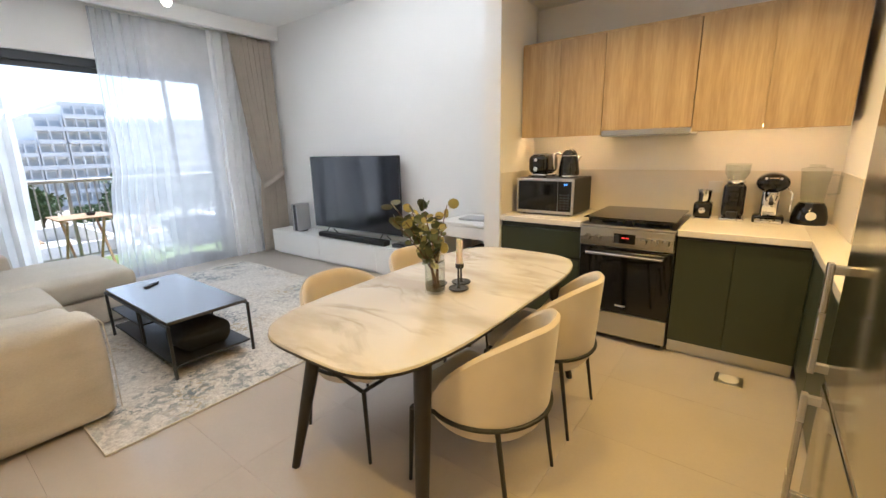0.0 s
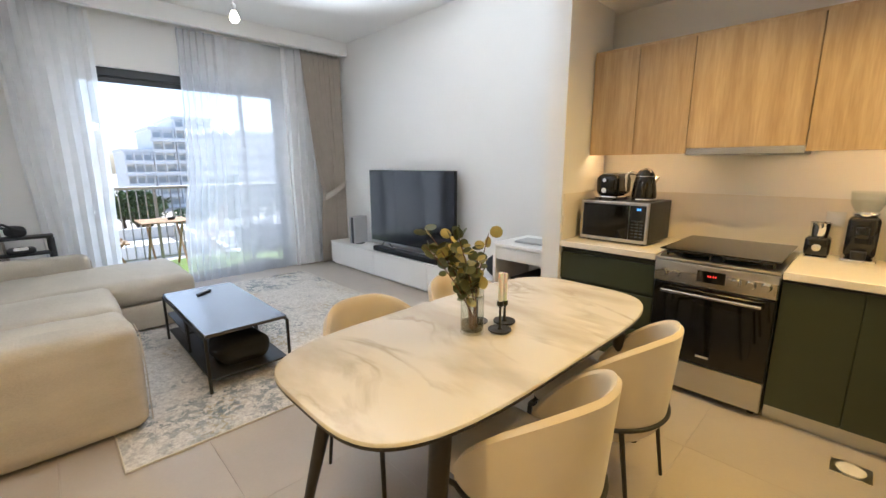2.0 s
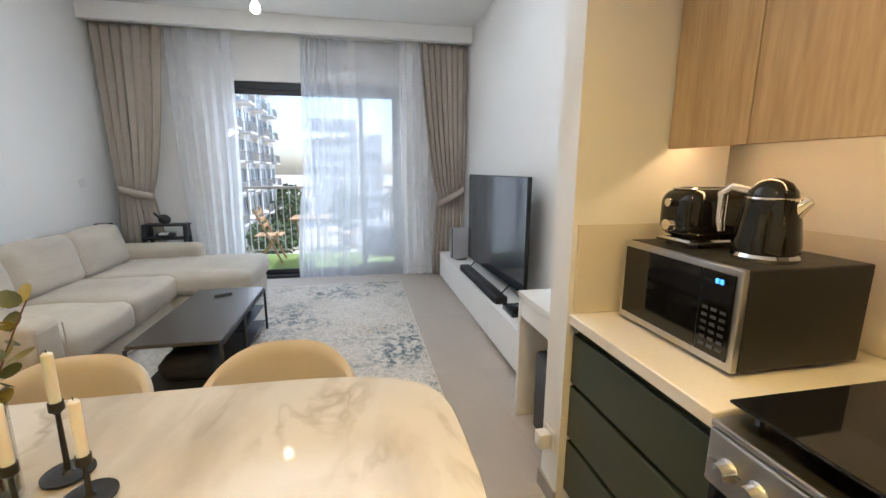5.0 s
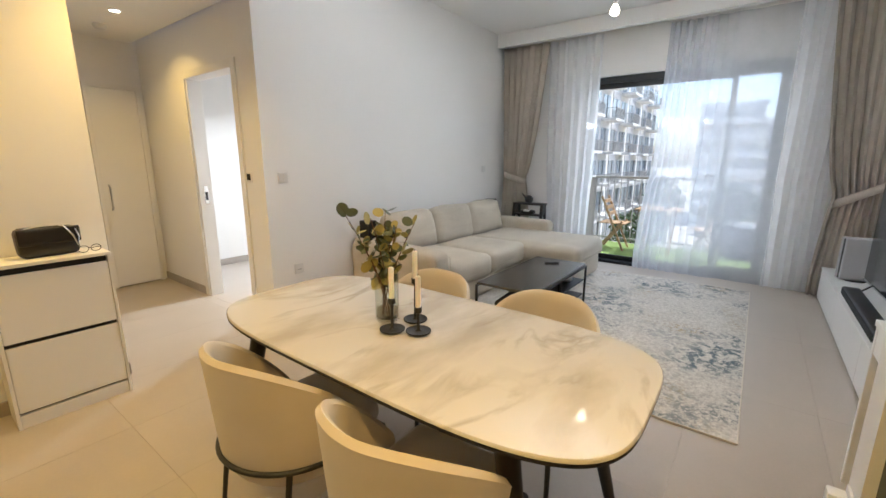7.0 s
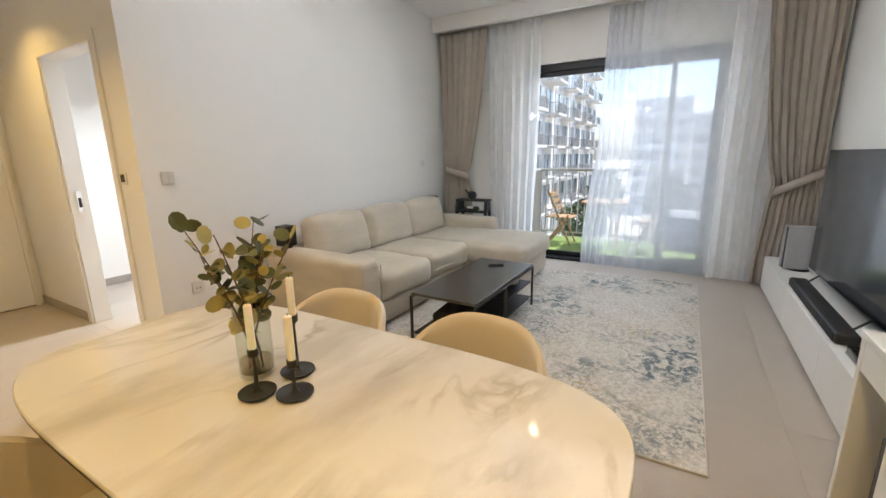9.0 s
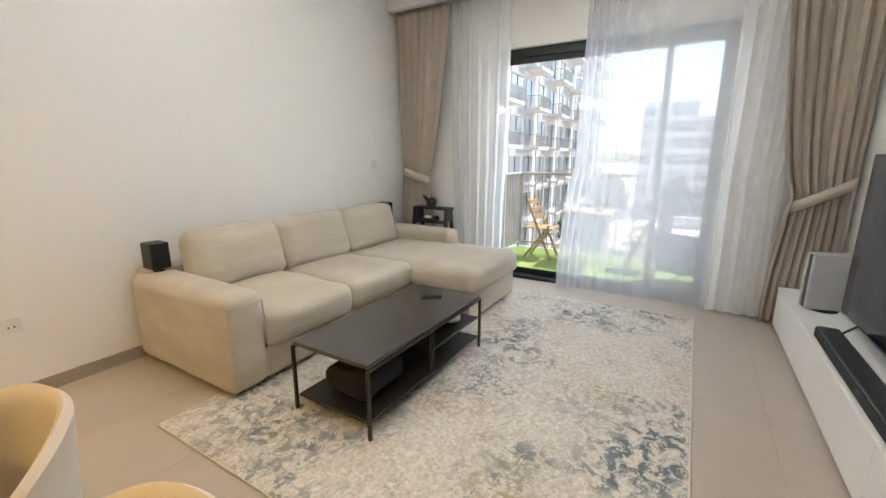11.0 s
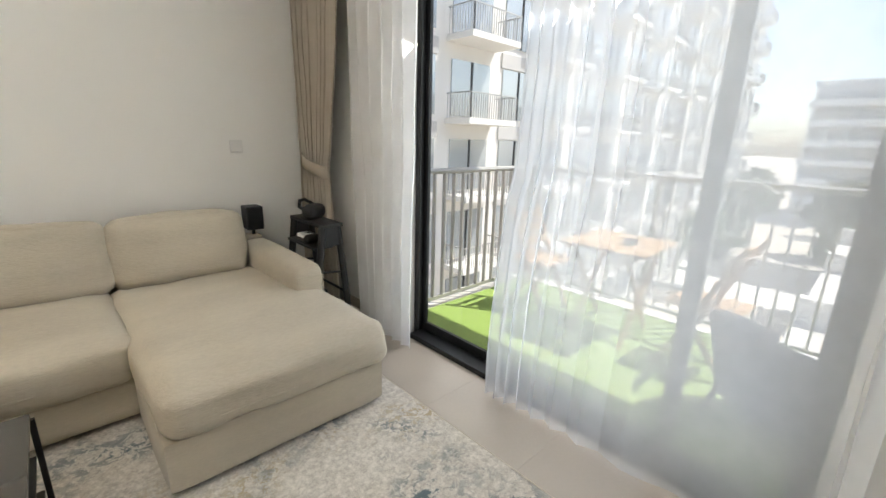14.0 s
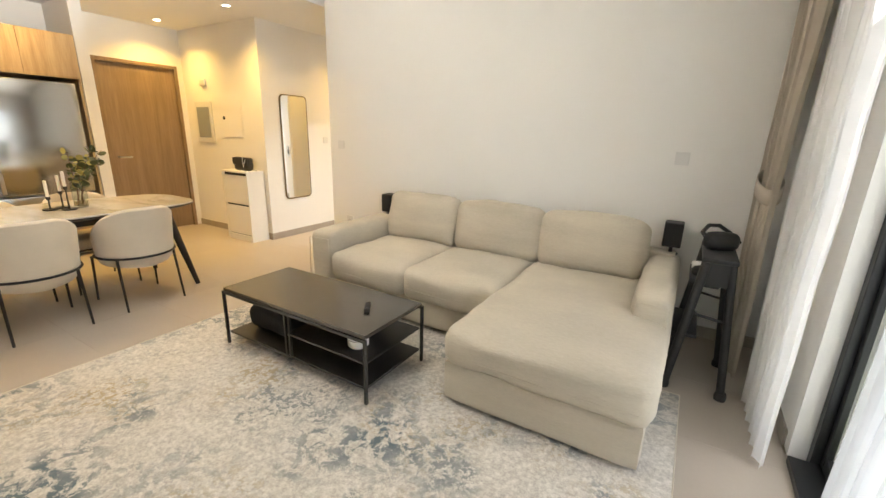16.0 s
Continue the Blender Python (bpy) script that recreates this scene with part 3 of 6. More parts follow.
drape("sheer_curtain", (3.20, 3.70), (3.20, 3.64), (3.22, 3.66), -5.80, 3.03, 1.2, 4, 0.055, M_SHEERD, "white sheer curtain gathered beside the glass door", tie=False)


# ---- sofa ----
def sofa():
    s = thing("corner_sofa", pose(0, 0, 0), "beige linen three-seat corner sofa with a chaise, on the rug", "sofa")
    X0, X1, Y0 = -5.36, -2.64, -0.19
    part("frame", cushion(X0 + 0.03, X1 - 0.04, Y0, 0.87, 0.035, 0.25, r=0.03, n=6), M_SOFA, s, smooth=True)
    part("frame_back", cushion(X0 + 0.03, X1 - 0.04, Y0, 0.0, 0.2, 0.66, r=0.05, n=6), M_SOFA, s, smooth=True)
    part("armrest", cushion(-2.90, X1, Y0, 0.90, 0.03, 0.625, r=0.065, crown=(0.006, 0.01, 0.012), rumple=0.006, seed=3), M_SOFA, s, smooth=True)
    part("armrest", cushion(X0, -5.15, Y0, 0.875, 0.03, 0.625, r=0.055, crown=(0.006, 0.01, 0.012), rumple=0.006, seed=5), M_SOFA, s, smooth=True)
    part("chaise_base", cushion(-5.335, -4.345, 0.0, 1.525, 0.03, 0.265, r=0.025, n=8, rumple=0.004), M_SOFA, s, smooth=True)
    part("chaise_cushion", cushion(-5.36, -4.345, 0.06, 1.565, 0.25, 0.475, r=0.075, crown=(0.008, 0.012, 0.028), rumple=0.015, seed=2), M_SOFA, s, smooth=True)
    # the chaise cushion is cut round the arm: it stops at the arm's inner side
    for x0, x1, sd in ((-3.625, -2.885, 7), (-4.375, -3.615, 9)):
        c = part("seat_cushion", cushion(x0, x1, 0.04, 0.93, 0.235, 0.475, r=0.075, crown=(0.006, 0.015, 0.03), rumple=0.015, seed=sd), M_SOFA, s, smooth=True)
        part("piping", T([(x0 + 0.05, 0.931, 0.33), ((x0 + x1) / 2, 0.943, 0.326), (x1 - 0.05, 0.931, 0.33)], 0.004, seg=6), M_SOFA, c)
    for i, (x0, x1) in enumerate(((-3.63, -2.895), (-4.385, -3.625), (-5.145, -4.38))):
        bm = cushion(x0, x1, -0.105, 0.105, -0.23, 0.215, r=0.08, crown=(0.012, 0.045, 0.015), rumple=0.019, seed=20 + i * 3)
        bmesh.ops.rotate(bm, verts=bm.verts[:], cent=((x0 + x1) / 2, 0, 0), matrix=Matrix.Rotation(radians(14), 3, "X"))
        bmesh.ops.translate(bm, verts=bm.verts[:], vec=(0, 0.075, 0.665))
        part("back_cushion", bm, M_SOFA, s, smooth=True)
    for x0, x1, y in ((-2.885, -2.655, 0.908), (-5.345, -5.165, 0.882)):
        part("seam", T([(x1, y, 0.06), (x1, y + 0.004, 0.35), (x1 - 0.012, y, 0.57), (x0 + 0.012, y, 0.57), (x0, y + 0.004, 0.35), (x0, y, 0.06)], 0.0035, seg=6), M_SOFA, s)
    for y, z in ((1.567, 0.335),):
        part("piping", T([(-5.30, y, z), (-4.85, y + 0.008, z - 0.006), (-4.40, y, z)], 0.004, seg=6), M_SOFA, s)
    for x, y in ((-5.25, -0.1), (-2.77, -0.1), (-2.77, 0.78), (-5.25, 1.42), (-4.45, 1.42)):
        part("foot", B(x - 0.03, x + 0.03, y - 0.03, y + 0.03, 0.012, 0.05), M_BLACK, s)
    return s


sofa()


# ---- rug ----
def rug():
    bm = bmesh.new()
    x0, x1, y0, y1 = -5.472, -2.32, 0.735, 3.14
    nx, ny = 80, 60
    top = [[bm.verts.new((x0 + (x1 - x0) * i / nx, y0 + (y1 - y0) * j / ny, 0.011 + 0.0015 * noise.noise((i * 0.4, j * 0.4, 0)))) for j in range(ny + 1)] for i in range(nx + 1)]
    for i in range(nx):
        for j in range(ny):
            bm.faces.new((top[i][j], top[i + 1][j], top[i + 1][j + 1], top[i][j + 1]))
    edge = [f for f in bm.edges if f.is_boundary]
    low = bmesh.ops.extrude_edge_only(bm, edges=edge)
    for v in low["geom"]:
        if isinstance(v, bmesh.types.BMVert):
            v.co.z = 0.001
    r = part("rug", bm, rug_mat("rug_pile"))
    tagged(r, "pale distressed rug with slate-blue and ochre patches", "rug")
    bm = bmesh.new()
    tube(bm, [(x0, y0, 0.008), (x1, y0, 0.008), (x1, y1, 0.008), (x0, y1, 0.008)], 0.006, seg=6, close=True)
    part("hem", bm, mat("rug_hem", (0.62, 0.57, 0.48), 0.9), r, "pale stitched hem")


rug()


# ---- coffee table ----
def coffee_table():
    x0, x1, y0, y1, h = -4.02, -2.80, 1.245, 1.775, 0.415
    t = thing("coffee_table", pose((x0 + x1) / 2, (y0 + y1) / 2, 0.012), "black metal coffee table with two shelves on the rug", "coffee table")
    a, b, h = (x1 - x0) / 2, (y1 - y0) / 2, h - 0.012
    part("tabletop", B(-a, a, -b, b, h - 0.022, h, bevel=0.003), M_CTOP, t)
    for sx in (-1, 1):
        for sy in (-1, 1):
            part("leg", B(sx * a - 0.009, sx * a + 0.009, sy * b - 0.009, sy * b + 0.009, 0, h - 0.023, bevel=0.002, seg=1), M_BLACKSTEEL, t)
    part("shelf", B(-a + 0.01, a - 0.01, -b + 0.01, b - 0.01, 0.075, 0.09, bevel=0.002, seg=1), M_BLACKSTEEL, t, "lower black shelf")
    part("shelf", B(-a + 0.01, 0.02, -b + 0.01, b - 0.01, 0.225, 0.238, bevel=0.002, seg=1), M_BLACKSTEEL, t, "upper half-width black shelf")
    for x in (0.0, 0.035):
        for sy in (-1, 1):
            part("upright", B(x - 0.008, x + 0.008, sy * (b - 0.02) - 0.008, sy * (b - 0.02) + 0.008, 0.09, h - 0.023), M_BLACKSTEEL, t)
    for sy in (-1, 1):
        part("rail", B(-a + 0.01, a - 0.01, sy * b - 0.007, sy * b + 0.007, h - 0.04, h - 0.023), M_BLACKSTEEL, t)


coffee_table()
r = thing("remote_control", pose(-3.80, 1.50, 0.415, 0, 0, 36), "slim black remote control on the coffee table", "remote control")
part("body", B(-0.017, 0.017, -0.07, 0.07, 0.001, 0.015, bevel=0.005), M_BLACK, r, smooth=True)
part("button_pad", lathe([(0.010, 0.015), (0.010, 0.017), (0, 0.017)], 16), M_BLACKGLOSS, r, at=(0, 0.035, 0))
p = thing("trinket_pot", pose(-3.85, 1.64, 0.25), "small round white pot with a lid on the shelf", "pot")
part("bowl", lathe([(0, 0.001), (0.05, 0.001), (0.06, 0.012), (0.06, 0.05), (0.052, 0.054), (0, 0.054)], 24), M_WHITE, p, smooth=True)
part("lid", lathe([(0.061, 0.0545), (0.061, 0.064), (0.03, 0.076), (0.01, 0.078), (0, 0.08)], 24), M_WHITE, p, "white domed lid", smooth=True)
g = tagged(part("bag", cushion(-3.25, -2.88, 1.34, 1.68, 0.104, 0.27, r=0.07, crown=(0.01, 0.01, 0.02), rumple=0.03, seed=4), mat("black_fleece", (0.012, 0.012, 0.013), 0.95, bump=0.4), smooth=True), "black soft bundle on the lower shelf", "bag")


# ---- dining set ----
TX, TY = -1.096, 2.0
def outline(hx, hy, n=96, p=4.2):
    out = []
    for k in range(n):
        t = k * math.tau / n
        c, s = math.cos(t), math.sin(t)
        out.append((hx * math.copysign(abs(c) ** (2 / p), c), hy * math.copysign(abs(s) ** (2 / p), s)))
    return out


def slab(loops):
    """Stacked outlines: [(points, z), ...] closed at both ends."""
    bm = bmesh.new()
    rings = [[bm.verts.new((x, y, z)) for x, y in pts] for pts, z in loops]
    for a, c in zip(rings, rings[1:]):
        for k in range(len(a)):
            k2 = (k + 1) % len(a)
            bm.faces.new((a[k], a[k2], c[k2], c[k]))
    bm.faces.new(rings[0][::-1])
    bm.faces.new(rings[-1])
    return bm


def dining_table():
    t = thing("dining_table", pose(TX, TY, 0), "marble-look dining table with tapered black wooden legs", "dining table")
    hx, hy = 0.435, 0.90
    part("tabletop", slab([(outline(hx - 0.006, hy - 0.006), 0.752), (outline(hx, hy), 0.757), (outline(hx - 0.001, hy - 0.001), 0.764), (outline(hx - 0.004, hy - 0.004), 0.767)]), marble("marble_ceramic"), t, "polished cream marble top", smooth=True)
    part("top_edge", slab([(outline(hx - 0.05, hy - 0.05), 0.725), (outline(hx - 0.002, hy - 0.002), 0.744), (outline(hx - 0.002, hy - 0.002), 0.7515)]), M_TABLEWOOD, t, "black bevelled underside", smooth=True)
    for sx in (-1, 1):
        for sy in (-1, 1):
            part("leg", T([(sx * 0.30, sy * 0.60, 0.727), (sx * 0.345, sy * 0.675, 0.36), (sx * 0.39, sy * 0.75, 0.0)], [0.036, 0.029, 0.019], seg=14), M_TABLEWOOD, t, smooth=True)
    for sx in (-1, 1):
        part("apron", B(sx * 0.28 - 0.012, sx * 0.28 + 0.012, -0.55, 0.55, 0.665, 0.726), M_TABLEWOOD, t)
    for sy in (-1, 1):
        part("apron", B(-0.268, 0.268, sy * 0.56 - 0.012, sy * 0.56 + 0.012, 0.665, 0.726), M_TABLEWOOD, t)


dining_table()


def dining_chair():
    """A barrel chair; it faces -x, its seat centre at the origin."""
    c = thing("dining_chair", pose(0, 0, 0), "cream velvet barrel dining chair on thin black steel legs", "dining chair", "chairs round the table")
    part("seat", cushion(-0.25, 0.165, -0.212, 0.212, 0.385, 0.485, r=0.045, crown=(0.004, 0.004, 0.012), n=8), M_BOUCLE, c, smooth=True)
    # shell: wraps the back and slopes down to the front at both sides
    bm = bmesh.new()
    n, rows = 40, 14
    half = radians(118)
    inner, outer = [], []
    for i in range(n + 1):
        a = -half + 2 * half * i / n
        k = abs(a) / half
        top = 0.475 + 0.325 * (1 - max(0, (k - 0.14) / 0.86) ** 1.9)
        base = 0.322 + 0.05 * k
        ci, co = [], []
        for j in range(rows + 1):
            v = j / rows
            z = base + (top - base) * v
            flare = 0.032 * max(0, (z - 0.40) / 0.42) - 0.062 * max(0, (0.42 - z) / 0.10) ** 2
            th = 0.050 * (1 - 0.38 * v)
            ro = 0.268 + flare
            sx = 0.98
            co.append(bm.verts.new((ro * sx * math.cos(a) + 0.01, ro * math.sin(a) * 0.98, z)))
            ci.append(bm.verts.new(((ro - th) * sx * math.cos(a) + 0.01, (ro - th) * math.sin(a) * 0.98, z + (0.0 if j < rows else 0.0))))
        # rounded rim
        mid = [(co[-1].co + ci[-1].co) / 2 + Vector((0, 0, 0.016))]
        rim = bm.verts.new(mid[0])
        outer.append(co)
        inner.append(ci + [rim])
    for i in range(n):
        for j in range(rows):
            bm.faces.new((outer[i][j], outer[i + 1][j], outer[i + 1][j + 1], outer[i][j + 1]))
            bm.faces.new((inner[i][j], inner[i][j + 1], inner[i + 1][j + 1], inner[i + 1][j]))
        bm.faces.new((outer[i][rows], outer[i + 1][rows], inner[i + 1][rows + 1], inner[i][rows + 1]))
        bm.faces.new((inner[i][rows + 1], inner[i + 1][rows + 1], inner[i + 1][rows], inner[i][rows]))
        bm.faces.new((outer[i][0], inner[i][0], inner[i + 1][0], outer[i + 1][0]))
    for i in (0, n):
        bm.faces.new(outer[i] + [inner[i][rows + 1]] + inner[i][rows::-1])
    part("backrest", bm, M_BOUCLE, c, smooth=True)
    part("seat_pan", lathe([(0, 0.332), (0.14, 0.332), (0.19, 0.348), (0.21, 0.38), (0, 0.388)], 32), M_BOUCLE, c, smooth=True)
    ring = [(0.276 * math.cos(a) * 0.98 + 0.01, 0.276 * math.sin(a) * 0.98, 0.425) for a in [radians(-112 + 224 * k / 30) for k in range(31)]]
    ring = [(-0.235, ring[0][1] * 0.9, 0.375)] + ring + [(-0.235, ring[-1][1] * 0.9, 0.375)]
    part("frame_ring", T(ring, 0.0095), M_BLACKSTEEL, c, "black steel rail round the shell", smooth=True)
    part("front_rail", T([(-0.235, -0.225, 0.375), (-0.235, 0.225, 0.375)], 0.0095), M_BLACKSTEEL, c, smooth=True)
    for sx, x0, x1 in ((1, 0.175, 0.235), (-1, -0.235, -0.255)):
        for sy in (-1, 1):
            y = 0.205 if sx > 0 else 0.222
            part("leg", T([(x0, sy * y, 0.424 if sx > 0 else 0.374), (x1, sy * (y + 0.008), 0.0)], [0.011, 0.008]), M_BLACKSTEEL, c, smooth=True)
    return c


ch = dining_chair()
ch.matrix_basis = pose(-0.731, 1.738, 0)
copy_thing(ch, pose(-0.741, 2.368, 0, 0, 0, 2))
copy_thing(ch, pose(-1.461, 1.698, 0, 0, 0, 180))
copy_thing(ch, pose(-1.466, 2.348, 0, 0, 0, 178))


def vase():
    v = thing("glass_vase", pose(-1.098, 1.87, 0.768), "clear glass cylinder vase on the dining table", "vase")
    part("glass", lathe([(0, 0.001), (0.046, 0.001), (0.05, 0.006), (0.05, 0.215), (0.047, 0.216), (0.047, 0.016), (0, 0.014)], 32), M_VASE, v, smooth=True)
    part("water", lathe([(0, 0.0165), (0.0455, 0.0165), (0.0455, 0.05), (0, 0.05)], 24), clear("water", (0.80, 0.74, 0.62), 0.05), v, smooth=True)
    b = thing("eucalyptus_branches", pose(-1.098, 1.87, 0.786), "olive-green artificial eucalyptus branches in the vase", "plant")
    rng = random.Random(5)
    for i in range(8):
        a = rng.uniform(0, math.tau)
        lean = rng.uniform(0.07, 0.23)
        hgt = rng.uniform(0.30, 0.45)
        pts = []
        for k in range(8):
            u = k / 7
            pts.append(Vector((0.02 * math.cos(a + 2) * (1 - u) + lean * math.cos(a) * u ** 1.6, 0.02 * math.sin(a + 2) * (1 - u) + lean * math.sin(a) * u ** 1.6, hgt * u + 0.004)))
        st = part("stem", T(pts, [0.0035 - 0.002 * k / 7 for k in range(8)], seg=6), M_STEM, b)
        for k in range(18):
            u = rng.uniform(0.38, 1.0)
            f = u * 7
            p = pts[min(6, int(f))].lerp(pts[min(7, int(f) + 1)], f - int(f))
            r = rng.uniform(0.014, 0.027)
            d = Vector((rng.uniform(-1, 1), rng.uniform(-1, 1), rng.uniform(-0.2, 0.9))).normalized()
            side = d.cross(Vector((rng.uniform(-1, 1), rng.uniform(-1, 1), rng.uniform(-1, 1)))).normalized()
            nrm = d.cross(side)
            bm = bmesh.new()
            c0 = p + d * (r * 1.35)
            ctr = bm.verts.new(c0 + nrm * r * 0.22)
            rim = [bm.verts.new(c0 + (d * math.cos(t) * 1.1 + side * math.sin(t)) * r + nrm * 0.0) for t in [q * math.tau / 10 for q in range(10)]]
            for q in range(10):
                bm.faces.new((ctr, rim[q], rim[(q + 1) % 10]))
            part("leaf", bm, M_LEAF2 if rng.random() < 0.3 else M_LEAF, b, smooth=True)


vase()


def candle_holder(x, y, h, candle, tilt=0):
    c = thing("candle_holder", pose(x, y, 0.768), "black iron candlestick with a white candle on the table", "candlestick", "three candlesticks")
    part("base", lathe([(0, 0.001), (0.044, 0.001), (0.05, 0.006), (0.05, 0.010), (0.040, 0.007), (0.012, 0.009), (0.006, 0.016), (0.005, h - 0.03), (0.009, h - 0.025), (0.0145, h - 0.02), (0.0145, h), (0.0, h)], 28), M_BLACKSTEEL, c, smooth=True)
    part("candle", lathe([(0, h), (0.0108, h), (0.0108, h + candle - 0.004), (0.007, h + candle), (0, h + candle)], 16), M_CANDLE, c, "white taper candle", smooth=True)
    part("wick", T([(0, 0, h + candle), (0.001, 0, h + candle + 0.007)], 0.001, seg=5), M_BLACK, c)


candle_holder(-1.026, 1.968, 0.135, 0.125)
candle_holder(-1.161, 1.972, 0.185, 0.115)
candle_holder(-1.074, 2.062, 0.105, 0.125)


# ---- television side ----
def tv_bench():
    t = thing("tv_bench", pose(0, 0, 0), "low white lacquered television bench along the wall", "tv bench")
    x0, x1, y0, y1 = -5.635, -2.345, 3.705, 4.085
    part("body", B(x0, x1, y0 + 0.018, y1, 0.03, 0.335, bevel=0.002, seg=1), M_WHITE, t)
    part("top", B(x0 - 0.005, x1 + 0.005, y0 - 0.005, y1 + 0.003, 0.337, 0.352, bevel=0.002, seg=1), M_WHITE, t)
    n = 3
    w = (x1 - x0) / n
    for i in range(n):
        part("door", B(x0 + i * w + 0.003, x0 + (i + 1) * w - 0.003, y0, y0 + 0.016, 0.034, 0.332, bevel=0.0015, seg=1), M_WHITE, t)
    part("plinth", B(x0 + 0.02, x1 - 0.02, y0 + 0.04, y1 - 0.02, 0, 0.029), M_WHITE, t)


tv_bench()


def television():
    t = thing("television", pose(-4.01, 3.91, 0.352, 0, 0, 1.5), "large flat black television standing on the white bench", "television")
    w, z0, z1 = 0.80, 0.09, 1.055
    part("housing", B(-w, w, -0.002, 0.03, z0, z1, bevel=0.004), M_BLACK, t)
    part("screen", B(-w + 0.008, w - 0.008, -0.005, -0.0025, z0 + 0.016, z1 - 0.008), M_SCREEN, t, "glossy dark screen")
    part("bezel", B(-w, w, -0.004, -0.0025, z0, z0 + 0.015), M_STEEL, t)
    for x in (-0.5, 0.5):
        part("foot", T([(x, -0.11, 0.006), (x, 0.01, z0 + 0.03), (x, 0.13, 0.006)], 0.008), M_BLACK, t, smooth=True)


television()
s = thing("soundbar", pose(-3.93, 3.775, 0.352), "long black soundbar on the television bench", "soundbar")
part("body", B(-0.62, 0.62, -0.05, 0.06, 0.002, 0.068, bevel=0.015, seg=3), M_BLACK, s, smooth=True)
part("grille", B(-0.6, 0.6, -0.054, -0.0505, 0.01, 0.06), mat("speaker_cloth", (0.012, 0.012, 0.013), 0.95, bump=0.4), s)
s = thing("media_box", pose(-3.10, 3.83, 0.352), "small black media box on the television bench", "media player")
part("body", B(-0.11, 0.11, -0.08, 0.08, 0.002, 0.048, bevel=0.006), M_BLACKGLOSS, s, smooth=True)
part("front_trim", B(-0.108, 0.108, -0.083, -0.0805, 0.004, 0.01), M_STEEL, s)
s = thing("game_console", pose(-5.13, 3.88, 0.352, 0, 0, 12), "upright white and grey game console on the bench", "game console")
part("shell", B(-0.055, -0.028, -0.13, 0.13, 0.012, 0.40, bevel=0.012, seg=3), M_GREYBOX, s, smooth=True)
part("shell", B(0.028, 0.055, -0.13, 0.13, 0.012, 0.40, bevel=0.012, seg=3), M_GREYBOX, s, smooth=True)
part("core", B(-0.027, 0.027, -0.12, 0.12, 0.012, 0.385, bevel=0.004), M_BLACK, s)
part("stand", lathe([(0, 0.001), (0.08, 0.001), (0.08, 0.011), (0, 0.011)], 24), M_BLACK, s)
bk = tagged(part("backpack", cushion(-2.64, -2.40, 3.76, 4.02, 0.353, 0.58, r=0.09, crown=(0.01, 0.01, 0.02), rumple=0.03, seed=9), M_BLACK, smooth=True), "black backpack lying on the bench beside the desk", "bag")


def desk():
    d = thing("desk", pose(0, 0, 0), "small white desk with a drawer against the stub wall", "desk")
    x0, x1, y0, y1 = -2.335, -1.78, 3.53, 4.085
    part("side_panel", B(x0, x0 + 0.03, y0, y1, 0, 0.748, bevel=0.002, seg=1), M_WHITE, d)
    part("side_panel", B(x1 - 0.03, x1, y0, y1, 0, 0.748, bevel=0.002, seg=1), M_WHITE, d)
    part("desktop", B(x0 - 0.004, x1, y0 - 0.005, y1, 0.75, 0.778, bevel=0.002, seg=1), M_WHITE, d)
    part("drawer", B(x0 + 0.033, x1 - 0.033, y0 + 0.002, y0 + 0.4, 0.635, 0.744, bevel=0.002, seg=1), M_WHITE, d)
    part("back_panel", B(x0 + 0.03, x1 - 0.03, y1 - 0.02, y1, 0.3, 0.748), M_WHITE, d)


desk()
l = thing("laptop", pose(-2.04, 3.78, 0.778, 0, 0, 4), "closed silver laptop lying on the white desk", "laptop")
part("base", B(-0.16, 0.16, -0.11, 0.11, 0.002, 0.011, bevel=0.003), M_GREYBOX, l)
part("lid", B(-0.16, 0.16, -0.11, 0.11, 0.0125, 0.019, bevel=0.003), M_GREYBOX, l)
c = thing("computer_case", pose(-2.05, 3.81, 0), "black desktop computer case under the desk", "computer")
part("case", B(-0.13, 0.11, -0.22, 0.24, 0.015, 0.47, bevel=0.006), M_BLACK, c)
part("front_panel", B(-0.125, 0.105, -0.228, -0.2205, 0.02, 0.465, bevel=0.002, seg=1), M_BLACKGLOSS, c)
for x in (-0.1, 0.08):
    part("foot", B(x - 0.02, x + 0.02, -0.2, 0.2, 0, 0.015), M_BLACK, c)


# ---- kitchen ----
CF, CT = 3.47, 0.90   # cabinet fronts, worktop height


def base_unit(x0, x1, splits, label, vertical=True, name="base_cabinet"):
    u = thing(name, pose(KX, 0, 0), label, "kitchen cabinet", "base cabinets")
    part("body", B(x0 + 0.001, x1 - 0.001, CF + 0.021, K_WALL - 0.005, 0.10, 0.855), M_GREEN, u)
    part("kickboard", B(x0, x1, CF + 0.05, CF + 0.065, 0.0, 0.098), M_STEEL, u, "brushed aluminium plinth")
    if vertical:
        xs = [x0] + splits + [x1]
        for a, c in zip(xs, xs[1:]):
            part("door", B(a + 0.0018, c - 0.0018, CF, CF + 0.019, 0.104, 0.836, bevel=0.0015, seg=1), M_GREEN, u)
    else:
        zs = [0.104] + splits + [0.836]
        for a, c in zip(zs, zs[1:]):
            part("drawer_front", B(x0 + 0.002, x1 - 0.002, CF, CF + 0.019, a, c - 0.022, bevel=0.0015, seg=1), M_GREEN, u)
    part("grip_channel", B(x0, x1, CF + 0.012, CF + 0.0205, 0.837, 0.855), M_BLACK, u, "recessed black grip channel")


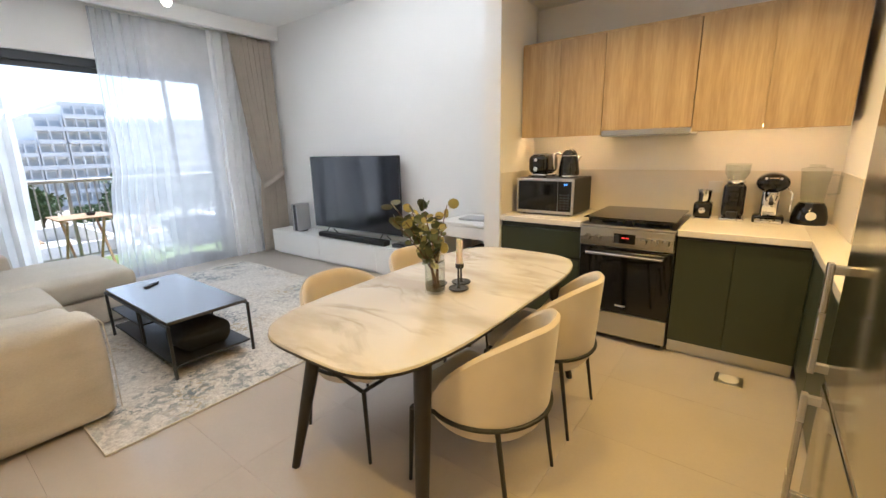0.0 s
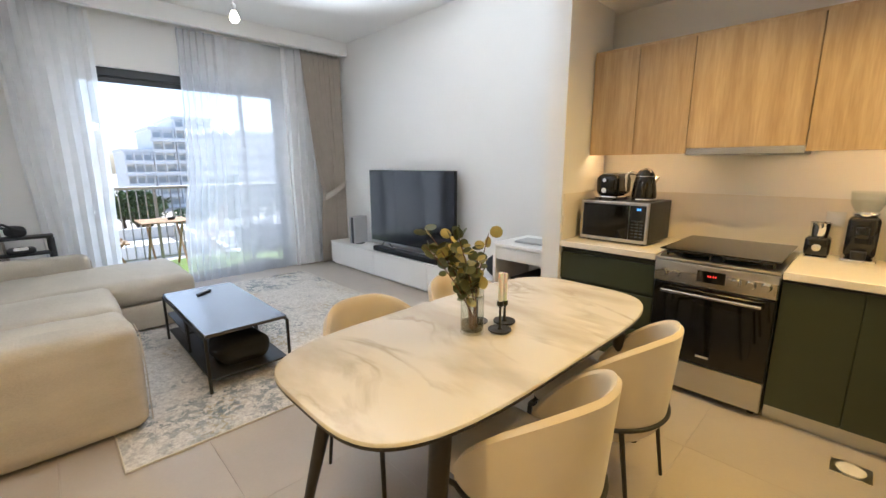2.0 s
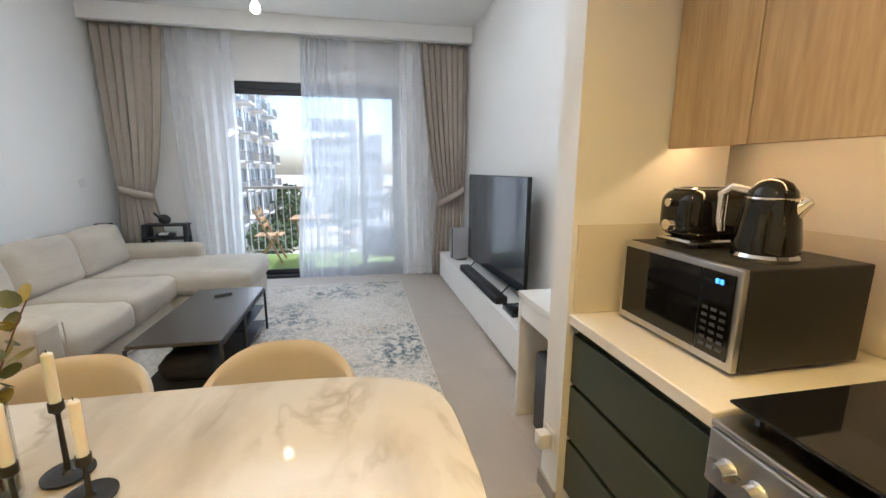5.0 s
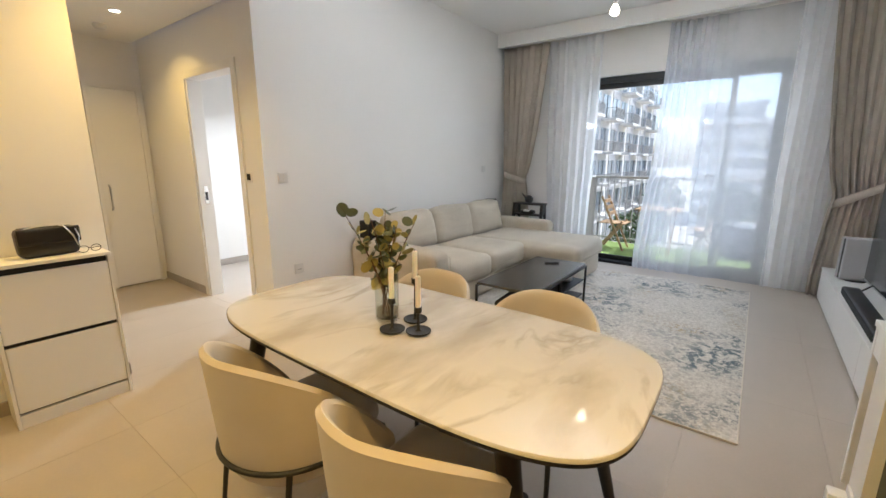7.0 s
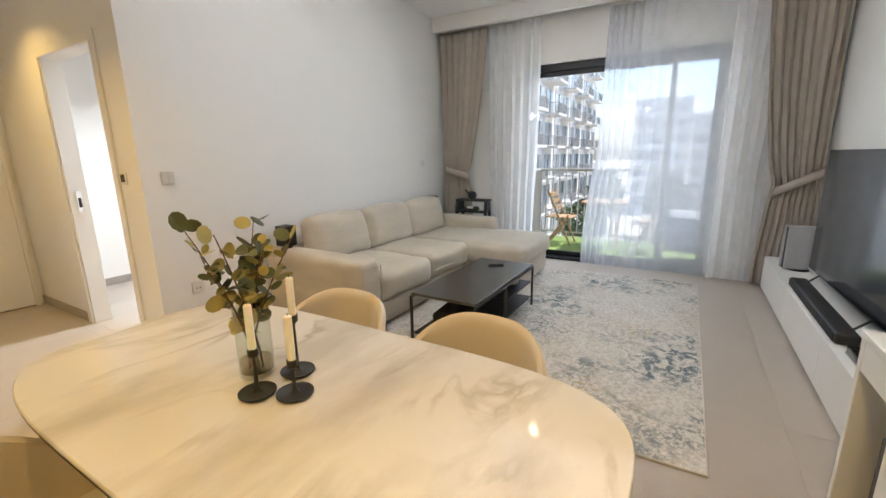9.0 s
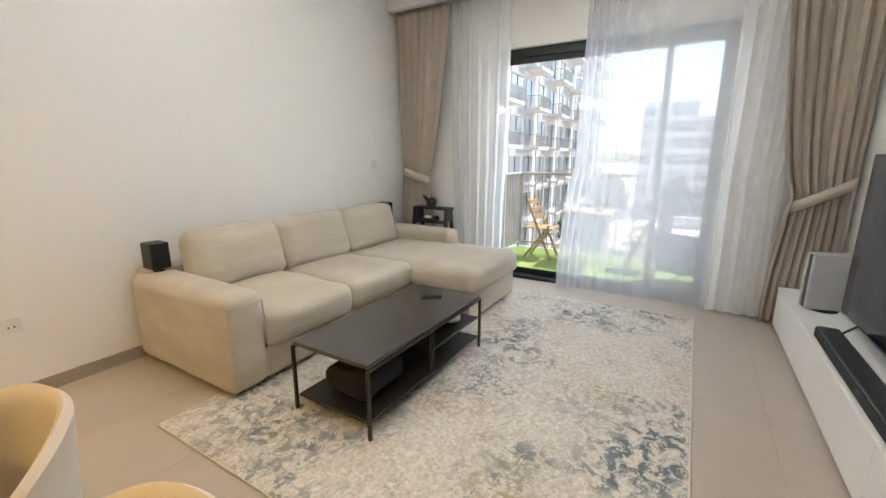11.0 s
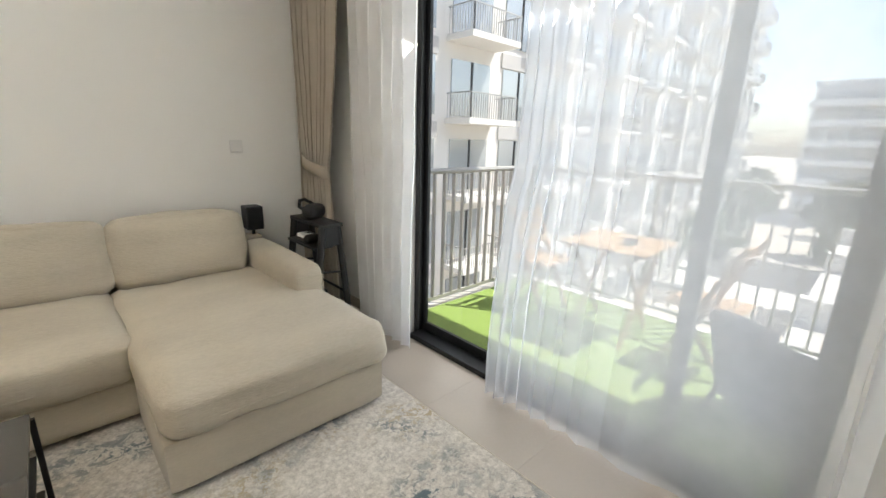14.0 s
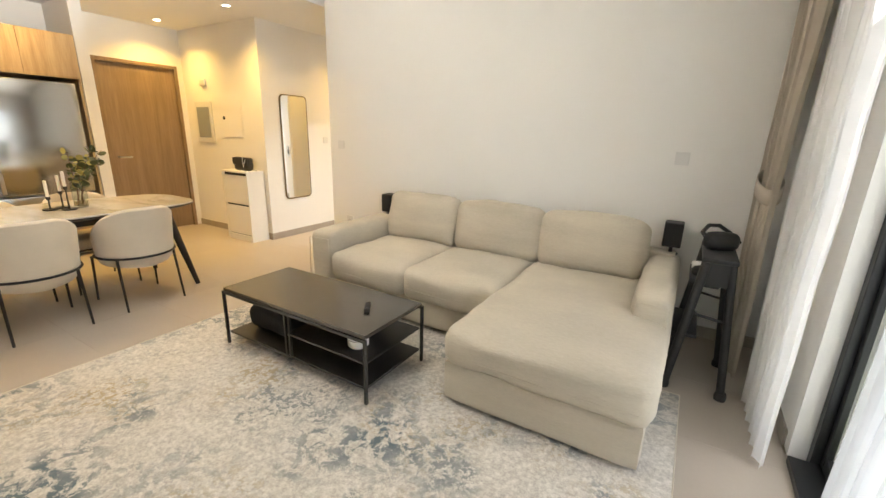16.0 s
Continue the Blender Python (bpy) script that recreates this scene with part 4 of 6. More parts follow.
base_unit(-1.745, -1.052, [0.36, 0.61], "dark green drawer cabinet under the worktop", vertical=False)
base_unit(-0.40, 0.30, [-0.075], "dark green two-door base cabinet under the worktop")
u = thing("base_cabinet", pose(KX, 0.113, 0), "dark green return cabinet beside the fridge", "kitchen cabinet", "base cabinets")
part("body", B(0.322, 0.895, 1.97, 3.29, 0.10, 0.855), M_GREEN, u)
part("kickboard", B(0.345, 0.36, 1.97, 3.50, 0, 0.098), M_STEEL, u)
for a, c in ((1.97, 2.40), (2.40, 2.83), (2.83, 3.27)):
    part("door", B(0.302, 0.320, a + 0.002, c - 0.002, 0.104, 0.836, bevel=0.0015, seg=1), M_GREEN, u)
part("end_panel", B(0.302, 0.32, 3.272, 3.375, 0.104, 0.836), M_GREEN, u)
bm = bmesh.new()
box(bm, -1.745, -1.052, 3.445, K_WALL - 0.002, 0.857, CT, bevel=0.003, seg=1)
w = tagged(part("worktop", bm, M_QUARTZ, at=(KX, 0, 0)), "short pale quartz worktop under the microwave", "worktop")
bm = bmesh.new()
box(bm, -0.40, 0.278, 3.445, K_WALL - 0.002, 0.857, CT, bevel=0.003, seg=1)
box(bm, 0.278, 0.438, 2.08, K_WALL - 0.002, 0.857, CT, bevel=0.003, seg=1)
box(bm, 0.438, 0.898, 2.08, 3.408, 0.857, CT, bevel=0.003, seg=1)
tagged(part("worktop", bm, M_QUARTZ, at=(KX, 0, 0)), "pale quartz corner worktop", "worktop")
bm = bmesh.new()
box(bm, -1.745, 0.436, K_WALL - 0.012, K_WALL - 0.003, 0.903, 1.255)
box(bm, -1.745, -1.736, 3.46, K_WALL - 0.013, 0.903, 1.255)
box(bm, 0.43, 0.439, 3.42, K_WALL - 0.013, 0.903, 1.255)
setting("splashback", bm, M_SPLASH, "beige splashback panel along the worktop", "splashback").location.x = KX
s = thing("sink", pose(0.73, 2.86, CT), "dark undermounted sink in the return worktop", "sink")
part("bowl_rim", B(-0.18, 0.18, -0.25, 0.25, 0.001, 0.006, bevel=0.002, seg=1), M_BLACK, s)
part("tap", T([(0.22, 0, 0), (0.22, 0, 0.28), (0.16, 0, 0.34), (0.08, 0, 0.33), (0.07, 0, 0.26)], 0.012), M_STEEL, s, smooth=True)


def cooker():
    c = thing("cooker", pose(KX, 0, 0), "freestanding stainless-steel gas cooker with black oven door", "cooker")
    x0, x1, f = -1.045, -0.407, 3.445
    part("body", B(x0, x1, f + 0.03, K_WALL - 0.02, 0.03, 0.875), M_BLACK, c)
    part("control_panel", B(x0, x1, f - 0.012, f + 0.029, 0.735, 0.872, bevel=0.006), M_STEEL, c, "brushed steel control panel")
    part("display", B(-0.80, -0.655, f - 0.016, f - 0.0125, 0.77, 0.84), M_BLACKGLASS, c)
    for i, x in enumerate((-0.745, -0.733, -0.717, -0.705)):
        part("digit", B(x, x + 0.007, f - 0.018, f - 0.0165, 0.805, 0.816), M_RED, c, "red display digit")
    for x in (-0.985, -0.915, -0.60, -0.53, -0.46):
        part("knob", T([(x, f - 0.012, 0.80), (x, f - 0.022, 0.80), (x, f - 0.046, 0.80)], [0.026, 0.021, 0.019], seg=18), M_STEEL, c, "steel control knob", smooth=True)
    d = part("oven_door", B(x0 + 0.004, x1 - 0.004, f, f + 0.028, 0.235, 0.728, bevel=0.004), M_BLACKGLASS, c, "black glass oven door")
    part("oven_window", B(x0 + 0.09, x1 - 0.09, f - 0.003, f - 0.0005, 0.34, 0.62, bevel=0.001, seg=1), M_BLACKGLOSS, d)
    part("oven_handle", T([(x0 + 0.06, f, 0.68), (x0 + 0.06, f - 0.045, 0.685), (x1 - 0.06, f - 0.045, 0.685), (x1 - 0.06, f, 0.68)], 0.011), M_STEEL, d, "steel bar handle", smooth=True)
    part("mark", B(-0.76, -0.69, f - 0.004, f - 0.001, 0.285, 0.297), M_TEXT, d)
    part("drawer", B(x0 + 0.004, x1 - 0.004, f, f + 0.028, 0.045, 0.228, bevel=0.004), M_STEEL, c, "steel storage drawer")
    part("hob", B(x0 - 0.001, x1 + 0.001, f - 0.01, K_WALL - 0.03, 0.876, 0.892, bevel=0.004), M_STEEL, c)
    part("glass_lid", B(x0 + 0.01, x1 - 0.01, f + 0.02, K_WALL - 0.06, 0.935, 0.943, bevel=0.003), M_BLACKGLASS, c, "dark glass hob cover")
    for x in (-0.88, -0.57):
        for y in (3.60, 3.86):
            part("burner", lathe([(0.055, 0.892), (0.055, 0.9), (0.035, 0.904), (0.035, 0.912), (0, 0.914)], 18), M_BLACK, c, at=(x, y, 0))
    for x in (-0.88, -0.57):
        bm = bmesh.new()
        for q in (-0.12, 0, 0.12):
            box(bm, x - 0.13, x + 0.13, 3.73 + q * 1.8 - 0.005, 3.73 + q * 1.8 + 0.005, 0.915, 0.927)
            box(bm, x + q - 0.005, x + q + 0.005, 3.50, 3.96, 0.9155, 0.9265)
        for q in (-0.12, 0.12):
            box(bm, x + q - 0.006, x + q + 0.006, 3.51, 3.525, 0.892, 0.915)
            box(bm, x + q - 0.006, x + q + 0.006, 3.935, 3.95, 0.892, 0.915)
        part("pan_grate", bm, M_BLACKSTEEL, c, "cast-iron grate")
    for x in (x0 + 0.05, x1 - 0.05):
        for y in (f + 0.08, 3.98):
            part("foot", lathe([(0.02, 0), (0.02, 0.03), (0, 0.03)], 10), M_BLACK, c, at=(x, y, 0))


cooker()

UF, UZ0, UZ1 = 3.81, 1.54, 2.28
def upper_unit(x0, x1, doors, hood=False):
    u = thing("wall_cabinet", pose(KX, 0, 0), "oak-veneer wall cabinet above the " + ("cooker with a slim extractor" if hood else "worktop"), "kitchen cabinet", "wall cabinets")
    z0 = UZ0 + (0.035 if hood else 0)
    part("body", B(x0, x1, UF + 0.019, K_WALL - 0.003, z0 + (0.002 if hood else 0.03), UZ1 - 0.001), M_OAK, u)
    xs = [x0] + doors + [x1]
    for a, c in zip(xs, xs[1:]):
        part("door", B(a + 0.002, c - 0.002, UF, UF + 0.018, z0, UZ1, bevel=0.001, seg=1), M_OAK, u)
    if hood:
        part("extractor", B(x0 + 0.002, x1 - 0.002, UF - 0.006, K_WALL - 0.02, UZ0 - 0.012, z0 - 0.001, bevel=0.003, seg=1), M_STEEL, u, "slim steel extractor edge")
    else:
        part("light_strip", B(x0 + 0.03, x1 - 0.03, UF + 0.05, UF + 0.062, z0 + 0.021, z0 + 0.029), M_LED, u, "warm lit strip under the cabinet")


upper_unit(-1.738, -1.052, [-1.405])
upper_unit(-1.050, -0.432, [], hood=True)
upper_unit(-0.430, 0.388, [-0.028])
setting("filler", B(-1.738, 0.388, UF + 0.01, K_WALL - 0.003, UZ1 + 0.001, UZ1 + 0.02), M_OAK, "oak top rail over the wall cabinets", "trim").location.x = KX


def microwave():
    m = thing("microwave", pose(-1.293, 3.83, CT), "black microwave with a steel-framed glass door on the worktop", "microwave")
    part("case", B(-0.25, 0.25, -0.19, 0.23, 0.014, 0.305, bevel=0.006), M_BLACK, m)
    part("fascia", B(-0.25, 0.25, -0.212, -0.191, 0.014, 0.305, bevel=0.004), M_STEEL, m, "brushed steel surround")
    part("door_glass", B(-0.228, 0.118, -0.217, -0.2125, 0.04, 0.285, bevel=0.001, seg=1), M_BLACKGLASS, m)
    k = part("keypad", B(0.122, 0.232, -0.217, -0.2125, 0.04, 0.285, bevel=0.001, seg=1), M_BLACKGLASS, m)
    for i in range(3):
        for j in range(6):
            part("key", B(0.138 + i * 0.03, 0.157 + i * 0.03, -0.2185, -0.2172, 0.06 + j * 0.022, 0.069 + j * 0.022), M_KEY, k)
    part("clock_digit", B(0.172, 0.183, -0.2188, -0.2172, 0.252, 0.266), M_BLUE, k)
    part("clock_digit", B(0.187, 0.198, -0.2188, -0.2172, 0.252, 0.266), M_BLUE, k)
    part("mark", B(-0.08, -0.02, -0.2185, -0.2172, 0.024, 0.031), M_TEXT, m)
    for x in (-0.2, 0.2):
        for y in (-0.15, 0.18):
            part("foot", lathe([(0.014, 0), (0.014, 0.014), (0, 0.014)], 10), M_BLACK, m, at=(x, y, 0))


microwave()
MT = CT + 0.305


def toaster():
    t = thing("toaster", pose(-1.395, 3.83, MT, 0, 0, 0), "glossy black retro toaster on the microwave", "toaster")
    part("body", cushion(-0.085, 0.085, -0.15, 0.15, 0.03, 0.195, r=0.05, n=8), M_BLACKGLOSS, t, smooth=True)
    part("base", B(-0.082, 0.082, -0.14, 0.14, 0.012, 0.032, bevel=0.008), M_CHROME, t, smooth=True)
    part("top_trim", B(-0.045, 0.045, -0.12, 0.12, 0.192, 0.198, bevel=0.002, seg=1), M_CHROME, t)
    for x in (-0.02, 0.02):
        part("slot", B(x - 0.011, x + 0.011, -0.10, 0.10, 0.1985, 0.2), M_BLACK, t)
    part("lever", T([(0, -0.148, 0.15), (0, -0.17, 0.15)], [0.012, 0.014], seg=12), M_CHROME, t, smooth=True)
    part("dial", T([(0, -0.148, 0.075), (0, -0.158, 0.075), (0, -0.17, 0.075)], [0.024, 0.022, 0.018], seg=18), M_CHROME, t, smooth=True)
    for x in (-0.055, 0.055):
        for y in (-0.1, 0.1):
            part("foot", lathe([(0.014, 0), (0.012, 0.012), (0, 0.012)], 10), M_BLACK, t, at=(x, y, 0))


toaster()


def kettle():
    k = thing("kettle", pose(-1.155, 3.80, MT, 0, 0, 205), "glossy black retro kettle with chrome handle on the microwave", "kettle")
    part("base", lathe([(0, 0.002), (0.082, 0.002), (0.085, 0.012), (0.078, 0.024), (0, 0.024)], 32), M_CHROME, k, smooth=True)
    part("body", lathe([(0, 0.026), (0.083, 0.026), (0.084, 0.05), (0.075, 0.12), (0.064, 0.175), (0.062, 0.18)], 36), M_BLACKGLOSS, k, smooth=True)
    part("lid", lathe([(0.062, 0.182), (0.058, 0.20), (0.042, 0.222), (0.02, 0.234), (0, 0.237)], 32), M_BLACKGLOSS, k, smooth=True)
    part("collar", lathe([(0.0635, 0.176), (0.065, 0.179), (0.0635, 0.182)], 32), M_CHROME, k, smooth=True)
    part("handle", T([(0.055, 0, 0.195), (0.10, 0, 0.205), (0.125, 0, 0.185), (0.125, 0, 0.10), (0.118, 0, 0.07)], [0.012, 0.014, 0.015, 0.014, 0.01], seg=12), M_CHROME, k, "curved chrome handle", smooth=True)
    part("spout", T([(-0.055, 0, 0.145), (-0.088, 0, 0.178)], [0.026, 0.012], seg=12), M_CHROME, k, smooth=True)


kettle()


def frother():
    f = thing("milk_frother", pose(-0.185, 4.05, CT), "black milk frother with a steel jug on the worktop", "milk frother")
    part("base", B(-0.06, 0.06, -0.07, 0.07, 0.012, 0.13, bevel=0.022, seg=4), M_BLACKGLOSS, f, smooth=True)
    part("foot_trim", B(-0.058, 0.058, -0.068, 0.068, 0.0, 0.011, bevel=0.003), M_CHROME, f)
    part("jug", lathe([(0, 0.131), (0.042, 0.131), (0.046, 0.15), (0.05, 0.215), (0.048, 0.217), (0.044, 0.15), (0, 0.14)], 28), M_CHROME, f, "polished steel jug", smooth=True)
    part("dial", T([(0, -0.07, 0.07), (0, -0.085, 0.07)], [0.026, 0.022], seg=18), M_CHROME, f, smooth=True)


def grinder():
    g = thing("coffee_grinder", pose(0.0, 4.03, CT), "black retro coffee grinder with a clear bean hopper", "coffee grinder")
    part("base", B(-0.075, 0.075, -0.105, 0.10, 0.0, 0.03, bevel=0.008), M_CHROME, g, smooth=True)
    part("body", B(-0.068, 0.068, -0.06, 0.095, 0.031, 0.27, bevel=0.028, seg=4), M_BLACKGLOSS, g, smooth=True)
    part("spout", B(-0.03, 0.03, -0.10, -0.061, 0.15, 0.22, bevel=0.01), M_BLACKGLOSS, g, smooth=True)
    part("collar", lathe([(0.055, 0.271), (0.06, 0.285), (0.055, 0.295), (0, 0.295)], 28), M_CHROME, g, smooth=True, at=(0, 0.015, 0))
    part("hopper", lathe([(0.05, 0.296), (0.075, 0.345), (0.078, 0.40), (0.075, 0.402), (0.072, 0.346), (0.048, 0.298)], 28), M_VASE, g, "clear plastic bean hopper", smooth=True, at=(0, 0.015, 0))
    part("hopper_lid", lathe([(0.079, 0.4025), (0.079, 0.412), (0, 0.414)], 28), M_VASE, g, smooth=True, at=(0, 0.015, 0))
    part("cup", lathe([(0, 0.032), (0.032, 0.032), (0.034, 0.075), (0, 0.075)], 20), M_BLACK, g, at=(0, -0.083, 0))


def espresso():
    e = thing("espresso_machine", pose(0.21, 4.02, CT), "black retro espresso machine with chrome group head", "espresso machine")
    part("drip_tray", B(-0.075, 0.075, -0.16, 0.0, 0.004, 0.04, bevel=0.01), M_CHROME, e, "chrome drip tray", smooth=True)
    part("base", B(-0.09, 0.09, -0.02, 0.13, 0.0, 0.05, bevel=0.01), M_BLACKGLOSS, e, smooth=True)
    part("column", B(-0.05, 0.05, -0.03, 0.12, 0.05, 0.235, bevel=0.02, seg=3), M_CHROME, e, "chrome back panel", smooth=True)
    bm = lathe([(0, -0.12), (0.05, -0.12), (0.08, -0.10), (0.092, -0.06), (0.094, 0.0), (0.092, 0.08), (0.075, 0.11), (0, 0.12)], 28)
    for v in bm.verts:
        v.co = Vector((v.co.x, v.co.z, 0.285 + v.co.y * 0.72))
    part("head", bm, M_BLACKGLOSS, e, "rounded black head", smooth=True)
    part("group", lathe([(0, 0.17), (0.03, 0.17), (0.036, 0.19), (0.036, 0.225), (0, 0.225)], 20), M_CHROME, e, smooth=True, at=(0, -0.075, 0))
    part("portafilter", T([(0, -0.10, 0.185), (0, -0.15, 0.18), (0, -0.23, 0.165)], [0.009, 0.012, 0.014], seg=12), M_BLACK, e, smooth=True)
    part("steam_wand", T([(0.085, -0.06, 0.25), (0.11, -0.08, 0.22), (0.11, -0.09, 0.10)], 0.005), M_CHROME, e, smooth=True)
    for x in (-0.04, 0.0, 0.04):
        part("button", T([(x, -0.105, 0.315), (x, -0.118, 0.318)], 0.008, seg=12), M_CHROME, e, smooth=True)


def blender_jug():
    b = thing("blender", pose(0.43, 4.05, CT), "black retro blender with a clear jug on the worktop", "blender")
    part("base", lathe([(0, 0.012), (0.098, 0.012), (0.098, 0.06), (0.085, 0.12), (0.066, 0.155), (0, 0.157)], 32), M_BLACKGLOSS, b, smooth=True)
    part("foot_ring", lathe([(0, 0), (0.096, 0), (0.099, 0.011), (0, 0.011)], 32), M_CHROME, b, smooth=True)
    part("dial", T([(0, -0.085, 0.075), (0, -0.112, 0.075)], [0.032, 0.028], seg=20), M_CHROME, b, smooth=True)
    part("jug", lathe([(0.058, 0.158), (0.066, 0.20), (0.08, 0.36), (0.076, 0.362), (0.062, 0.2), (0.055, 0.16)], 28), M_VASE, b, "clear plastic jug", smooth=True)
    part("jug_lid", lathe([(0.08, 0.363), (0.08, 0.38), (0.04, 0.39), (0.04, 0.405), (0, 0.407)], 28), M_VASE, b, smooth=True)
    part("jug_handle", T([(0.078, 0, 0.34), (0.125, 0, 0.335), (0.125, 0, 0.22), (0.072, 0, 0.21)], 0.009), M_VASE, b, smooth=True)


frother(), grinder(), espresso(), blender_jug()


def fridge():
    f = thing("fridge", pose(0.124, 0.113, 0), "tall stainless-steel fridge-freezer with two bar handles", "fridge")
    x0, y0, y1 = 0.235, 1.13, 1.93
    part("body", B(x0 + 0.055, 0.88, y0, y1, 0.02, 1.82), mat("fridge_side", (0.30, 0.30, 0.30), 0.5, 0.5), f)
    for z0, z1 in ((0.04, 0.695), (0.71, 1.825)):
        d = part("door", B(x0, x0 + 0.052, y0 + 0.002, y1 - 0.002, z0, z1, bevel=0.012, seg=3), M_FRIDGE, f, "shiny steel door", smooth=True)
        a, c = (0.26, 0.665) if z0 < 0.5 else (0.74, 1.10)
        part("handle", B(x0 - 0.05, x0 - 0.032, y1 - 0.075, y1 - 0.045, a, c, bevel=0.004), M_STEEL, d, "flat steel bar handle")
        for z in (a + 0.02, c - 0.02):
            part("handle_mount", B(x0 - 0.033, x0 + 0.002, y1 - 0.07, y1 - 0.05, z - 0.014, z + 0.014, bevel=0.002, seg=1), M_STEEL, d)
    for y in (y0 + 0.05, y1 - 0.05):
        part("foot", B(0.35, 0.40, y - 0.02, y + 0.02, 0, 0.02), M_BLACK, f)


fridge()
u = thing("wall_cabinet", pose(0.124, 0.113, 0), "oak cabinet above and beside the fridge", "kitchen cabinet", "wall cabinets")
part("body", B(0.28, 0.895, 1.062, 1.955, 1.87, 2.30), M_OAK, u)
part("door", B(0.258, 0.278, 1.064, 1.508, 1.872, 2.298, bevel=0.001, seg=1), M_OAK, u)
part("door", B(0.258, 0.278, 1.511, 1.953, 1.872, 2.298, bevel=0.001, seg=1), M_OAK, u)
part("side_panel", B(0.26, 0.895, 1.938, 1.956, 0, 1.868), M_FRONT, u)
part("side_panel", B(0.28, 0.895, 1.062, 1.085, 0, 1.868), M_OAK, u)
d = tagged(thing("floor_drain", pose(0.125, 3.28, 0.0), "square steel floor drain with a round grate", "floor drain"))
part("frame", B(-0.075, 0.075, -0.065, 0.065, 0.0005, 0.004, bevel=0.001, seg=1), M_STEEL, d)
part("grate", lathe([(0, 0.0045), (0.055, 0.0045), (0.055, 0.007), (0, 0.0075)], 28), M_QUARTZ, d, "round polished grate", smooth=True)


# ---- hall ----
def shoe_cabinet():
    s = thing("shoe_cabinet", pose(0, 0, 0), "slim white two-flap shoe cabinet with black gaps", "shoe cabinet")
    x0, x1, y0, y1, h = -0.633, -0.12, -0.18, 0.065, 0.90
    part("carcass", B(x0 + 0.016, x1 - 0.016, y0, y1 - 0.03, 0.06, h - 0.022), M_BLACK, s)
    part("side_panel", B(x0, x0 + 0.015, y0, y1, 0, h - 0.021), M_FRONT, s)
    part("side_panel", B(x1 - 0.015, x1, y0, y1, 0, h - 0.021), M_FRONT, s)
    part("top", B(x0 - 0.003, x1 + 0.003, y0, y1 + 0.004, h - 0.02, h, bevel=0.002, seg=1), M_FRONT, s)
    part("flap", B(x0 + 0.017, x1 - 0.017, y1 - 0.022, y1 - 0.004, 0.09, 0.46, bevel=0.003), M_FRONT, s)
    part("flap", B(x0 + 0.017, x1 - 0.017, y1 - 0.022, y1 - 0.004, 0.482, 0.845, bevel=0.003), M_FRONT, s)
    part("plinth", B(x0 + 0.017, x1 - 0.017, y1 - 0.03, y1 - 0.01, 0, 0.075), M_FRONT, s)


shoe_cabinet()
h = thing("handbag", pose(-0.40, -0.07, 0.90, 0, 0, 4), "black quilted handbag with a silver chain on the cabinet", "handbag")
part("body", cushion(-0.13, 0.13, -0.05, 0.05, 0.001, 0.16, r=0.03, crown=(0, 0.012, 0.004), n=8, rumple=0.005), mat("black_leather", (0.012, 0.011, 0.011), 0.38, bump=0.3, bump_scale=120), h, smooth=True)
part("flap", cushion(-0.132, 0.132, 0.044, 0.062, 0.07, 0.162, r=0.008, n=5), mat("black_leather_flap", (0.014, 0.013, 0.013), 0.35, bump=0.2), h, smooth=True)
part("chain", T([(-0.11, 0.05, 0.155), (-0.115, 0.085, 0.10), (-0.105, 0.09, 0.05), (-0.09, 0.085, 0.11), (-0.06, 0.06, 0.168), (0.0, 0.03, 0.166), (0.06, 0.04, 0.166), (0.10, 0.05, 0.158)], 0.005, seg=6), M_CHROME, h, "silver chain strap", smooth=True)
g = thing("glasses", pose(-0.56, 0.0, 0.90, 0, 0, 10), "folded dark-rimmed glasses on the shoe cabinet", "glasses")
for x in (-0.03, 0.03):
    part("rim", T([(x + 0.025 * math.cos(a), 0, 0.022 + 0.019 * math.sin(a)) for a in [k * math.tau / 16 for k in range(16)]], 0.002, seg=5, close=True), M_BLACK, g)
part("bridge", T([(-0.006, 0, 0.026), (0.006, 0, 0.026)], 0.002, seg=5), M_BLACK, g)
for x in (-0.056, 0.056):
    part("temple", T([(x, 0, 0.026), (x * 0.9, -0.11, 0.004)], 0.002, seg=5), M_BLACK, g)

m = thing("wall_mirror", pose(MIR_X, -0.655, 1.18), "tall rounded wall mirror with a thin bronze frame", "mirror")
def rounded(hw, hh, r, n=8):
    out = []
    for cx, cz, a0 in ((hw - r, hh - r, 0), (-hw + r, hh - r, 90), (-hw + r, -hh + r, 180), (hw - r, -hh + r, 270)):
        out += [(cx + r * math.cos(radians(a0 + 90 * k / n)), cz + r * math.sin(radians(a0 + 90 * k / n))) for k in range(n + 1)]
    return out
def upright(pts, x0, x1):
    bm = bmesh.new()
    a = [bm.verts.new((x0, y, z)) for y, z in pts]
    c = [bm.verts.new((x1, y, z)) for y, z in pts]
    for k in range(len(a)):
        bm.faces.new((a[k], a[(k + 1) % len(a)], c[(k + 1) % len(a)], c[k]))
    bm.faces.new(a)
    bm.faces.new(c[::-1])
    return bm
part("glass", upright(rounded(0.205, 0.655, 0.05), -0.022, -0.004), M_MIRROR, m, "clear mirror glass")
part("frame", T([(-0.015, y, z) for y, z in rounded(0.21, 0.66, 0.053)], 0.010, seg=8, close=True), M_BRASS, m)

